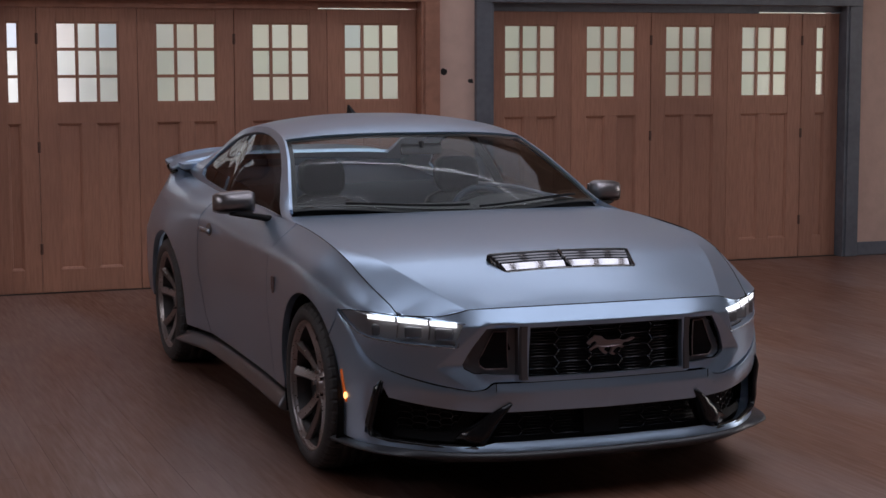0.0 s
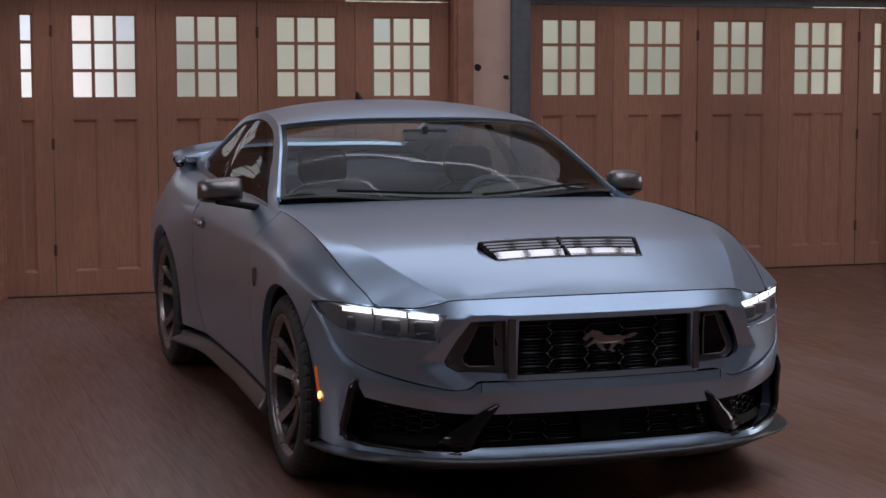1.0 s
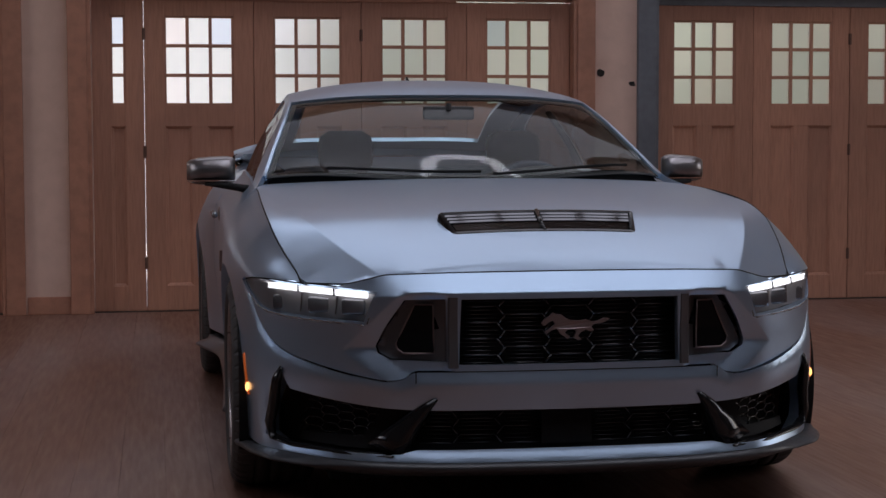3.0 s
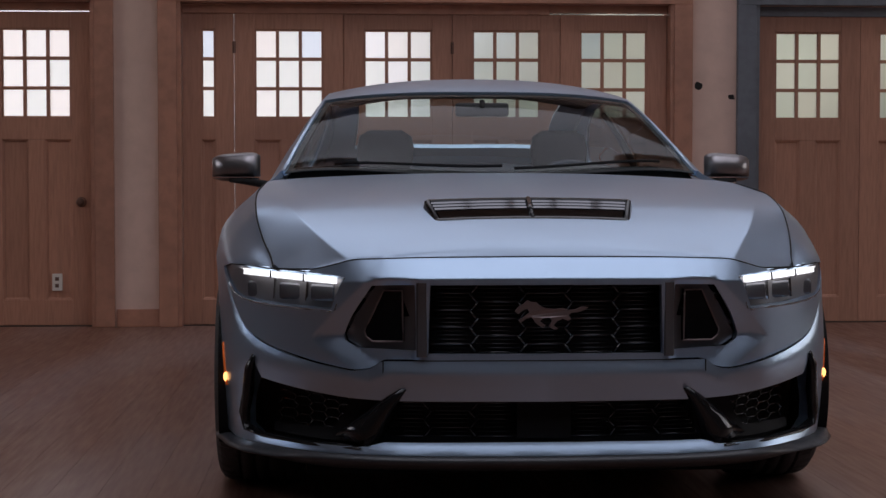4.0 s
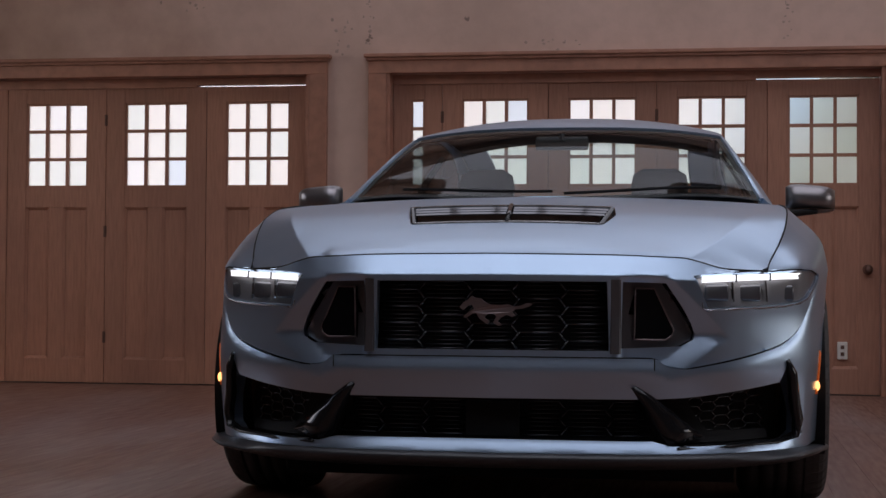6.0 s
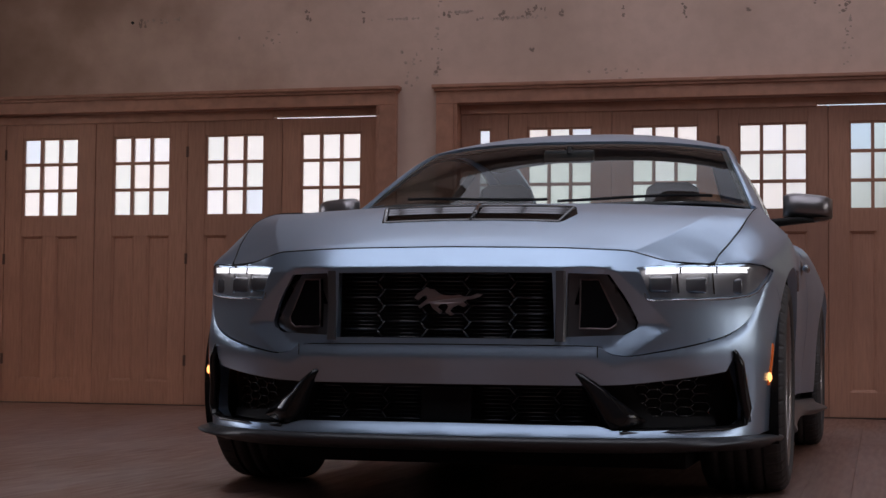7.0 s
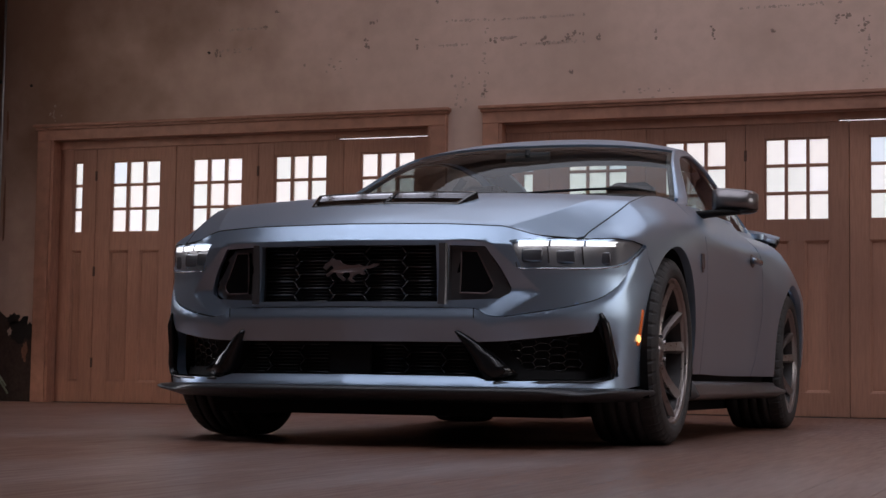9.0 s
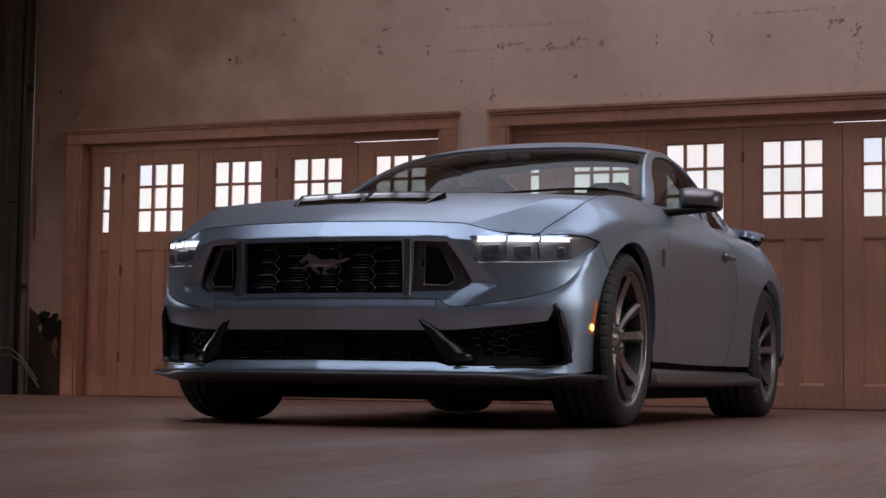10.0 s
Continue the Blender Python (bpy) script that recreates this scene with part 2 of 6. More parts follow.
for v in hb.verts:
    u, w = v.co.x, (v.co.y + 1) / 2
    tall = min(max((u * 40 + 1.0) / 8.0, 0), 1)
    hz = (1.5 + 8.0 * tall * tall * (3 - 2 * tall)) * (1 + 0.2 * noise.noise((u * 14, 3.1, 0)) + 0.1 * noise.noise((u * 40, 1.7, 0)))
    v.co = Vector((u * 40, 24 - 11 * tall + 1.2 * noise.noise((u * 30, w * 5, 2)), -0.3 + w * hz))
# made-up wall outside that brightens the frosted panes from behind
M_PALE = material("pane_backing_wall", (0.185, 0.20, 0.225), 0.8, grain=0.15, grain_scale=4, stain=0.2, stain_scale=0.5, bump=0.2)
tagged(part("backdrop", boxed(-34, 0.6, 17.0, 17.3, -0.3, 5.5), M_PALE), "unseen pale wall added across the yard to brighten the door panes", "wall", kind="structure")
tagged(part("backdrop", hb, M_HEDGE), "low hedge rising to tall green trees across the yard", "hedge", kind="structure")

M_IVORY = material("ivory_plastic", (0.70, 0.66, 0.60), 0.4, grain=0.1)
# ---------------------------------------------------------------- garage doors
LEAF_H, LEAF_T = 2.045, 0.045
WIN_Z0, WIN_Z1 = 1.358, 1.938


def leaf_mesh(w, win_w, cols, panels):
    """Stiles, rails and glazing bars of one leaf, its front face at y = 0 and its left lower corner at x = 0."""
    bm = bmesh.new()
    T = LEAF_T
    wx0 = (w - win_w) / 2
    box(bm, 0.0015, wx0, 0, T, 0.005, LEAF_H, 0.003)
    box(bm, wx0 + win_w, w - 0.0015, 0, T, 0.005, LEAF_H, 0.003)
    box(bm, wx0, wx0 + win_w, 0.001, T - 0.001, WIN_Z1, LEAF_H - 0.001, 0.002)
    box(bm, wx0, wx0 + win_w, 0.001, T - 0.001, 1.217, WIN_Z0, 0.002)
    box(bm, wx0, wx0 + win_w, 0.001, T - 0.001, 0.006, 0.17, 0.002)
    for k in range(1, cols):
        xk = wx0 + win_w * k / cols
        box(bm, xk - 0.011, xk + 0.011, 0.006, T - 0.006, WIN_Z0, WIN_Z1)
    for k in (1, 2):
        zk = WIN_Z0 + (WIN_Z1 - WIN_Z0) * k / 3
        box(bm, wx0, wx0 + win_w, 0.008, T - 0.008, zk - 0.011, zk + 0.011)
    # thin beads round the glass
    for zz in (WIN_Z0, WIN_Z1 - 0.012):
        box(bm, wx0, wx0 + win_w, 0.010, T - 0.01, zz, zz + 0.012)
    for xx in (wx0, wx0 + win_w - 0.012):
        box(bm, xx, xx + 0.012, 0.0095, T - 0.0095, WIN_Z0, WIN_Z1)
    if panels == 2:
        box(bm, w / 2 - 0.052, w / 2 + 0.052, 0.0015, T - 0.0015, 0.17, 1.217, 0.002)
    return bm


def panel_mesh(x0, x1):
    """A sunk field with a moulded slope round it."""
    bm = bmesh.new()
    z0, z1, T = 0.17, 1.217, LEAF_T
    loops = []
    for inset, y in ((0.0, 0.006), (0.012, 0.012), (0.016, 0.020), (0.034, 0.020)):
        loops.append([bm.verts.new((x, y, z)) for x, z in ((x0 + inset, z0 + inset), (x1 - inset, z0 + inset), (x1 - inset, z1 - inset), (x0 + inset, z1 - inset))])
    for a, b in zip(loops, loops[1:]):
        for k in range(4):
            bm.faces.new((a[k], a[(k + 1) % 4], b[(k + 1) % 4], b[k]))
    bm.faces.new(loops[-1])
    back = [bm.verts.new((v.co.x, T - 0.01, v.co.z)) for v in loops[0]]
    for k in range(4):
        bm.faces.new((back[k], back[(k + 1) % 4], loops[0][(k + 1) % 4], loops[0][k]))
    bm.faces.new(list(reversed(back)))
    bmesh.ops.recalc_face_normals(bm, faces=bm.faces[:])
    return bm


def build_leaf(door, x, w, narrow=False, y=0.0, ajar=0.0):
    win_w, cols = (0.092, 1) if narrow else (0.448, 3)
    lf = part("leaf", leaf_mesh(w, win_w, cols, 1 if narrow else 2), M_WOOD, door, "", at=pose(x, DOOR_Y + y, 0, 0, 0, ajar))
    wx0 = (w - win_w) / 2
    if narrow:
        part("panel", panel_mesh(wx0, wx0 + win_w), M_WOOD, lf)
    else:
        part("panel", panel_mesh(wx0, w / 2 - 0.052), M_WOOD, lf)
        part("panel", panel_mesh(w / 2 + 0.052, wx0 + win_w), M_WOOD, lf)
    pw, ph = win_w / cols, (WIN_Z1 - WIN_Z0) / 3
    for i in range(cols):
        for j in range(3):
            pb = boxed(-pw / 2 + 0.002, pw / 2 - 0.002, 0.020, 0.0225, -ph / 2 + 0.002, ph / 2 - 0.002)
            p_ = part("pane", pb, M_PANE, lf, at=pose(wx0 + pw * (i + 0.5), 0, WIN_Z0 + ph * (j + 0.5)))
            p_.visible_shadow = False
    return lf


def hinge(parent, x, z):
    bm = boxed(-0.011, 0.011, -0.002, 0.002, -0.038, 0.038)
    r = bmesh.ops.create_cone(bm, segments=10, radius1=0.005, radius2=0.005, depth=0.08, cap_ends=True)
    bmesh.ops.translate(bm, verts=r["verts"], vec=(0, -0.005, 0))
    part("hinge", bm, M_HINGE, parent, at=pose(x, DOOR_Y, z))


def casing(n, x0, x1, mat, label):
    """Side boards, a head board and a moulded cap round one bay."""
    t = tagged(empty(f"trim_{n}"), label, "door frame", kind="structure")
    w = 0.135
    part("jamb", boxed(x0 - w, x0 - 0.012, TRIM_Y, WALL_Y, 0, HEAD + 0.0, 0.004), mat, t)
    part("jamb", boxed(x1 + 0.012, x1 + w, TRIM_Y, WALL_Y, 0, HEAD + 0.0, 0.004), mat, t)
    part("reveal", boxed(x0 - 0.012, x0 + 0.012, TRIM_Y + 0.012, WALL_Y + 0.2, 0, HEAD, 0.002), mat, t)
    part("reveal", boxed(x1 - 0.012, x1 + 0.012, TRIM_Y + 0.012, WALL_Y + 0.2, 0, HEAD, 0.002), mat, t)
    part("head", boxed(x0 - w, x1 + w, TRIM_Y - 0.002, WALL_Y, HEAD, HEAD + 0.085, 0.004), mat, t)
    cap = boxed(x0 - w - 0.012, x1 + w + 0.012, TRIM_Y - 0.020, WALL_Y, HEAD + 0.085, HEAD + 0.105, 0.004)
    box(cap, x0 - w - 0.026, x1 + w + 0.026, TRIM_Y - 0.036, WALL_Y, HEAD + 0.105, HEAD + 0.13, 0.005)
    part("cap", cap, mat, t)
    # stop board over the leaves, with a lit crack over the last leaf
    part("stop_board", boxed(x0 + 0.013, x1 - 0.80, DOOR_Y - 0.016, DOOR_Y + 0.07, 2.040, HEAD - 0.001, 0.003), mat, t)
    part("stop_board", boxed(x1 - 0.80, x1 - 0.013, DOOR_Y - 0.016, DOOR_Y + 0.03, 2.053, HEAD - 0.001, 0.003), mat, t)


for n, (x0, x1) in enumerate(BAYS, 1):
    grey = n == 3
    casing(n, x0, x1, M_GREY if grey else M_TRIM, "worn grey-blue painted door casing" if grey else "brown stained wooden door casing with moulded cap")
    door = tagged(empty(f"door_{n}"), "closed folding wooden garage door with small frosted panes", "garage door", kind="structure")
    a, b = x0 + 0.014, x1 - 0.014
    nar = 0.335 if not grey else 0.36
    lw = (b - a - nar) / 4
    edges = []
    # strips added below the leaves to stop outside light leaking in
    part("threshold", boxed(x0 + 0.013, x1 - 0.013, DOOR_Y - 0.03, DOOR_Y + 0.12, -0.004, 0.004), M_IRON, door)
    part("bottom_seal", boxed(x0 + 0.013, x1 - 0.013, DOOR_Y + 0.055, DOOR_Y + 0.065, 0.004, 0.03), M_IRON, door)
    if grey:
        for k in range(4):
            build_leaf(door, a + lw * k, lw, y=0.004 * (k % 2))
            edges.append(a + lw * (k + 1))
        build_leaf(door, a + 4 * lw, nar, True)
    else:
        build_leaf(door, a, nar, True)
        edges.append(a + nar)
        for k in range(4):
            build_leaf(door, a + nar + lw * k, lw, y=0.004 * (k % 2))
            edges.append(a + nar + lw * (k + 1))
    for k, e in enumerate(edges[:-1] if not grey else edges):
        # unseen strip added behind the joint to block outside light
        if not (n == 2 and k == 0):
            part("cover_strip", boxed(e - 0.02, e + 0.02, DOOR_Y + LEAF_T + 0.006, DOOR_Y + LEAF_T + 0.016, 0.005, LEAF_H), M_TRIM, door)
        if k % 2 == (1 if grey else 0):
            for z in (0.32, 1.05, 1.82):
                hinge(door, e, z)
    kx = x1 - 0.09 if n < 3 else x0 + 0.085
    kb = bmesh.new()
    bmesh.ops.create_uvsphere(kb, u_segments=16, v_segments=10, radius=0.027)
    bmesh.ops.translate(kb, verts=kb.verts, vec=(0, -0.045, 0))
    r = bmesh.ops.create_cone(kb, segments=16, radius1=0.034, radius2=0.028, depth=0.012, matrix=Matrix.Rotation(radians(90), 4, 'X'))
    r = bmesh.ops.create_cone(kb, segments=12, radius1=0.011, radius2=0.011, depth=0.05, matrix=Matrix.Translation((0, -0.02, 0)) @ Matrix.Rotation(radians(90), 4, 'X'))
    part("knob", kb, M_HINGE, door, "dark round door knob", True, pose(kx, DOOR_Y, 0.81))
    if n < 3:
        ob_ = boxed(-0.032, 0.032, -0.008, 0.022, -0.056, 0.056, bevel=0.006)
        plate = tagged(part("socket_plate", ob_, M_IVORY, None, at=pose(x1 - 0.25, DOOR_Y, 0.287)), "ivory plastic socket plate fixed to the door panel", "socket", group="sockets on the doors")
        for dz in (-0.022, 0.022):
            part("outlet", boxed(-0.012, 0.012, -0.0105, -0.0075, dz - 0.012, dz + 0.012), M_HINGE, plate)

# ---------------------------------------------------------------- floor
tagged(part("floor", boxed(ROOM_X0 - 0.2, ROOM_X1 + 0.2, ROOM_Y0 - 0.2, WALL_Y + 0.3, -0.16, -0.004), M_SLAB), "worn brown wooden board floor with dusty streaks", "floor", kind="structure")
floor_ob = bpy.data.objects["floor"]

# ---------------------------------------------------------------- car surface
def curve(pts):
    """A smooth monotone-safe curve through pairs (t, value...), as a function of t."""
    P = np.array(pts, float)
    t, v = P[:, 0], P[:, 1:]
    h = np.diff(t)[:, None]
    d = np.diff(v, axis=0) / h
    m = np.zeros_like(v)
    m[0], m[-1] = d[0], d[-1]
    for i in range(1, len(t) - 1):
        for c in range(v.shape[1]):
            a, b = d[i - 1, c], d[i, c]
            if a * b > 0:
                w1, w2 = 2 * h[i, 0] + h[i - 1, 0], h[i, 0] + 2 * h[i - 1, 0]
                m[i, c] = (w1 + w2) / (w1 / a + w2 / b)

    def f(x):
        i = min(max(int(np.searchsorted(t, x)) - 1, 0), len(t) - 2)
        s = (x - t[i]) / (t[i + 1] - t[i])
        s = min(max(s, 0.0), 1.0)
        hh = t[i + 1] - t[i]
        r = (2 * s**3 - 3 * s**2 + 1) * v[i] + (s**3 - 2 * s**2 + s) * hh * m[i] + (-2 * s**3 + 3 * s**2) * v[i + 1] + (s**3 - s**2) * hh * m[i + 1]
        return r if len(r) > 1 else float(r[0])
    return f


# widest plan outline of one side, station by station from nose to tail
PLAN = curve([(0, 0.0, 0.045), (1, 0.33, 0.068), (2, 0.57, 0.136), (3, 0.76, 0.292), (4, 0.885, 0.475), (5, 0.942, 0.70), (6, 0.962, 0.95),
              (7, 0.948, 1.40), (8, 0.920, 2.00), (9, 0.902, 2.84), (10, 0.940, 3.22), (11, 0.984, 3.66), (12, 0.938, 4.25), (13, 0.86, 4.62), (14, 0.60, 4.78), (15, 0.0, 4.82)])
# feature lines: station, inset from the outline, height
LINES = [
    curve([(0, .010, .205), (2, .010, .205), (4, .020, .205), (5, .020, .19), (6, .03, .17), (7, .050, .150), (8, .050, .150), (9, .045, .155), (10, .03, .17), (12, .03, .22), (15, .05, .25)]),
    curve([(0, .040, .300), (2, .040, .300), (3.3, .034, .300), (3.8, .010, .300), (4, .010, .300), (6, .008, .300), (7, .030, .270), (8, .030, .270), (9, .025, .275), (10, .008, .300), (12, .01, .33), (15, .02, .35)]),
    curve([(0, .000, .440), (2, .000, .440), (4, .002, .450), (6, .000, .460), (7, .014, .450), (8, .022, .450), (9, .016, .450), (10, .002, .470), (12, .0, .48), (15, .0, .50)]),
    curve([(0, .006, .580), (2, .010, .580), (4, .010, .590), (6, .000, .620), (7, .006, .630), (8, .006, .640), (9, .004, .650), (10, .000, .660), (12, .0, .66), (15, .02, .70)]),
    curve([(0, .004, .690), (1, .004, .688), (2, .010, .676), (3, .012, .690), (3.75, .006, .700), (4.1, .009, .703), (5, .024, .748), (6, .022, .795), (7, .016, .810), (8, .006, .800), (9, .006, .820), (10, .030, .858), (11, .110, .925), (12, .125, .93), (15, .06, .95)]),
    curve([(0, .045, .748), (1, .044, .745), (1.55, .043, .7405), (1.85, .037, .7375), (2.05, .031, .727), (2.45, .030, .709), (3.06, .026, .706), (3.26, .050, .729), (3.48, .070, .751), (3.74, .088, .772), (4.04, .100, .793), (4.3, .108, .813), (4.54, .114, .832), (5, .122, .868), (6, .134, .915), (7, .132, .948), (8, .110, .958), (9, .110, .980), (10, .190, .972), (11, .250, .985), (12, .270, .990), (13, .16, 1.03), (15, .10, 1.03)]),
]
YS = [PLAN(a)[1] for a in np.linspace(0, 15, 601)]
XS = [PLAN(a)[0] for a in np.linspace(0, 5, 201)]


def at_y(y):
    """The station whose outline lies at y."""
    return float(np.interp(y, YS, np.linspace(0, 15, 601)))


def at_x(x):
    return math.copysign(float(np.interp(abs(x), XS, np.linspace(0, 5, 201))), x)


# the skin as a fine table: inset and height by station (100 to the unit) and section place (40 to the unit)
NA, NB = 100, 40
PT = [[float(q) for q in PLAN(i / NA)] for i in range(15 * NA + 1)]
DT, ZT = [], []
for i in range(15 * NA + 1):
    ks_ = [(k, *L(i / NA)) for k, L in enumerate(LINES)]
    f_, g_ = curve(ks_), curve(ks_[:5])
    # the nose has a crease below its forehead
    w_ = min(max((2.5 - i / NA) / 0.5, 0), 1)
    row_ = []
    for j in range(5 * NB + 1):
        r_ = f_(j / NB)
        if w_ > 0:
            t_ = j / NB - 4
            q_ = np.array(ks_[4][1:]) * (1 - t_) + np.array(ks_[5][1:]) * t_ if t_ > 0 else g_(j / NB)
            r_ = r_ * (1 - w_) + q_ * w_
        row_.append(r_)
    DT.append([float(r[0]) for r in row_])
    ZT.append([float(r[1]) for r in row_])
TT = []
for i in range(15 * NA + 1):
    p_, q_ = PT[max(0, i - 2)], PT[min(15 * NA, i + 2)]
    n_ = math.hypot(q_[0] - p_[0], q_[1] - p_[1])
    TT.append(((q_[0] - p_[0]) / n_, (q_[1] - p_[1]) / n_))


def body(a, b, sink=0.0):
    """The point of the body's skin at station a (below 0: the other side) and section place b, 0 (sill) to 5 (shoulder)."""
    s, a = (-1 if a < 0 else 1), min(abs(a), 15.0)
    i, j = min(int(a * NA), 15 * NA - 1), min(max(int(b * NB), 0), 5 * NB - 1)
    u, w = a * NA - i, b * NB - j
    x, y = (PT[i][k] * (1 - u) + PT[i + 1][k] * u for k in (0, 1))
    tx, ty = (TT[i][k] * (1 - u) + TT[i + 1][k] * u for k in (0, 1))
    d, z = ((T[i][j] * (1 - w) + T[i][j + 1] * w) * (1 - u) + (T[i + 1][j] * (1 - w) + T[i + 1][j + 1] * w) * u for T in (DT, ZT))
    d += sink
    return Vector((s * max(0.0, x - d * ty) if a > 0 else 0.0, y + d * tx, z))


def at_z(a, z):
    """The section place at height z."""
    a = min(abs(a), 15.0)
    i = min(int(a * NA), 15 * NA - 1)
    u, A, B = a * NA - i, ZT[i], ZT[i + 1]
    lo, hi = 0, 5 * NB
    if z <= A[0] * (1 - u) + B[0] * u:
        return 0.0
    if z >= A[hi] * (1 - u) + B[hi] * u:
        return 5.0
    while hi - lo > 1:
        m = (lo + hi) // 2
        if A[m] * (1 - u) + B[m] * u < z:
            lo = m
        else:
            hi = m
    z0, z1 = A[lo] * (1 - u) + B[lo] * u, A[hi] * (1 - u) + B[hi] * u
    return (lo + (z - z0) / max(z1 - z0, 1e-9)) / NB


def inside(p, poly):
    x, y, c = p[0], p[1], False
    for (x0, y0), (x1, y1) in zip(poly, poly[1:] + poly[:1]):
        if (y0 > y) != (y1 > y) and x < (x1 - x0) * (y - y0) / (y1 - y0) + x0:
            c = not c
    return c


def densify(poly, step, scale):
    out = []
    for p, q in zip(poly, poly[1:] + poly[:1]):
        n = max(1, int(math.hypot((q[0] - p[0]) * scale[0], (q[1] - p[1]) * scale[1]) / step))
        out += [(p[0] + (q[0] - p[0]) * i / n, p[1] + (q[1] - p[1]) * i / n) for i in range(n)]
    return out


from mathutils import geometry


def sheet(outline, holes, surface, step=0.025, scale=(1.0, 1.0), thick=0.012, inward=None, flange=True, rows=()):
    """A panel cut from a surface: its outline and openings in the surface's own two coordinates, with turned-in edges."""
    loops = [densify(outline, step, scale)] + [densify(h, step, scale) for h in holes]
    pts, edges = [], []
    for lp in loops:
        n0 = len(pts)
        pts += [Vector((p[0] * scale[0], p[1] * scale[1])) for p in lp]
        edges += [(n0 + i, n0 + (i + 1) % len(lp)) for i in range(len(lp))]
    us, vs = [p.x for p in pts], [p.y for p in pts]
    poly = [[(p[0] * scale[0], p[1] * scale[1]) for p in lp] for lp in loops]
    rim = np.array([(p.x, p.y) for p in pts])
    fixed = []
    for q in rows:
        u, v = q[0] * scale[0], q[1] * scale[1]
        if inside((u, v), poly[0]) and not any(inside((u, v), h) for h in poly[1:]) and np.min((rim[:, 0] - u) ** 2 + (rim[:, 1] - v) ** 2) > (0.3 * step) ** 2:
            fixed.append((u, v))
    pts += [Vector(q) for q in fixed]
    if fixed:
        rim = np.vstack([rim, np.array(fixed)])
    row = 0
    v = min(vs) + step * 0.5
    while v < max(vs):
        u = min(us) + step * (0.5 if row % 2 else 0.0)
        while u < max(us):
            if inside((u, v), poly[0]) and not any(inside((u, v), h) for h in poly[1:]):
                if np.min((rim[:, 0] - u) ** 2 + (rim[:, 1] - v) ** 2) > (0.55 * step) ** 2:
                    pts.append(Vector((u, v)))
            u += step
        v += step * 0.87
        row += 1
    co, _, faces, *_ = geometry.delaunay_2d_cdt(pts, edges, [], 0, 1e-6)
    bm = bmesh.new()
    true = bm.verts.layers.float_vector.new("true_normal")
    V = [bm.verts.new(surface(c.x / scale[0], c.y / scale[1])) for c in co]
    for v, c in zip(V, co):
        u_, v_ = c.x / scale[0], c.y / scale[1]
        eu, ev = 0.004 / scale[0], 0.004 / scale[1]
        v[true] = (surface(u_ + eu, v_) - surface(u_ - eu, v_)).cross(surface(u_, v_ + ev) - surface(u_, v_ - ev)).normalized()
    for f in faces:
        c = sum((co[i] for i in f), Vector((0, 0))) / len(f)
        if inside(c, poly[0]) and not any(inside(c, h) for h in poly[1:]):
            try:
                bm.faces.new([V[i] for i in f])
            except ValueError:
                pass
    for v in [v for v in bm.verts if not v.link_faces]:
        bm.verts.remove(v)
    bmesh.ops.recalc_face_normals(bm, faces=bm.faces[:])
    if inward is not None:
        tot = sum((f.normal.dot(inward(f.calc_center_median())) * f.calc_area() for f in bm.faces))
        if tot > 0:
            bmesh.ops.reverse_faces(bm, faces=bm.faces[:])
    bm.normal_update()
    for v in bm.verts:
        n_ = Vector(v[true])
        k_ = n_.dot(v.normal)
        v[true] = n_ if k_ > 0.5 else -n_ if k_ < -0.5 else Vector((0, 0, 0))
    if flange:
        rim_e = [e for e in bm.edges if len(e.link_faces) == 1]
        nrm = {v: v.normal.copy() for e in rim_e for v in e.verts}
        new_v = {v: bm.verts.new(v.co - nrm[v] * thick) for v in nrm}
        top_v = {v: bm.verts.new(v.co) for v in nrm}
        for e in rim_e:
            a, b = e.link_loops[0].vert, e.link_loops[0].link_loop_next.vert
            f = bm.faces.new((top_v[b], top_v[a], new_v[a], new_v[b]))
            f.smooth = True
    return bm


def panel(name, outline, holes, surface, mat, parent, label="", step=0.025, scale=(1, 1), thick=0.012, inward=None, rows=()):
    bm = sheet(outline, holes, surface, step, scale, thick, inward, True, rows)
    for f in bm.faces:
        f.smooth = True
    return part(name, bm, mat, parent, label)


def to_axis(p):
    return Vector((-p.x, 0, 0.4 - p.z * 0.3)) if p.y > 0.9 else Vector((-p.x, 1.5 - p.y, 0))


BSC = (0.30, 0.12)     # rough metres per station and per section step


_fcache = {}


def F(x, z):
    """Skin coordinates of a place on the nose, by its width and height."""
    if abs(x) < 1e-6:
        return (0.0, at_z(0.0, z))
    key = (round(x, 5), round(z, 5))
    if key not in _fcache:
        t, lo, hi = abs(x), 0.0, 6.0
        for _ in range(20):
            m = (lo + hi) / 2
            if body(m, at_z(m, z)).x < t:
                lo = m
            else:
                hi = m
        a = (lo + hi) / 2
        _fcache[key] = (math.copysign(a, x), at_z(a, z))
    return _fcache[key]


def S(y, z, s=1):
    """Skin coordinates of a place on the flank, by its length and height."""
    a = at_y(y)
    return (s * a, at_z(a, z))

# ---------------------------------------------------------------- car materials
M_PAINT = material("satin_paint", (0.43, 0.56, 0.71), 0.29, metal=0.84, bump=0.02, bump_scale=900)
# dark sill paint; elsewhere body paint darkened for shade and reflection
M_PAINT_D = material("dark_sill_and_shade_paint", (0.16, 0.155, 0.16), 0.34, metal=0.7, bump=0.02, bump_scale=900)
M_SPLIT = material("splitter_black", (0.045, 0.047, 0.052), 0.35, grain=0.2, grain_scale=90)
M_NOSTRIL = material("nostril_black", (0.005, 0.005, 0.006), 0.2, spec=0.2)
M_GLOSS = material("gloss_black", (0.012, 0.012, 0.013), 0.08, spec=0.4)
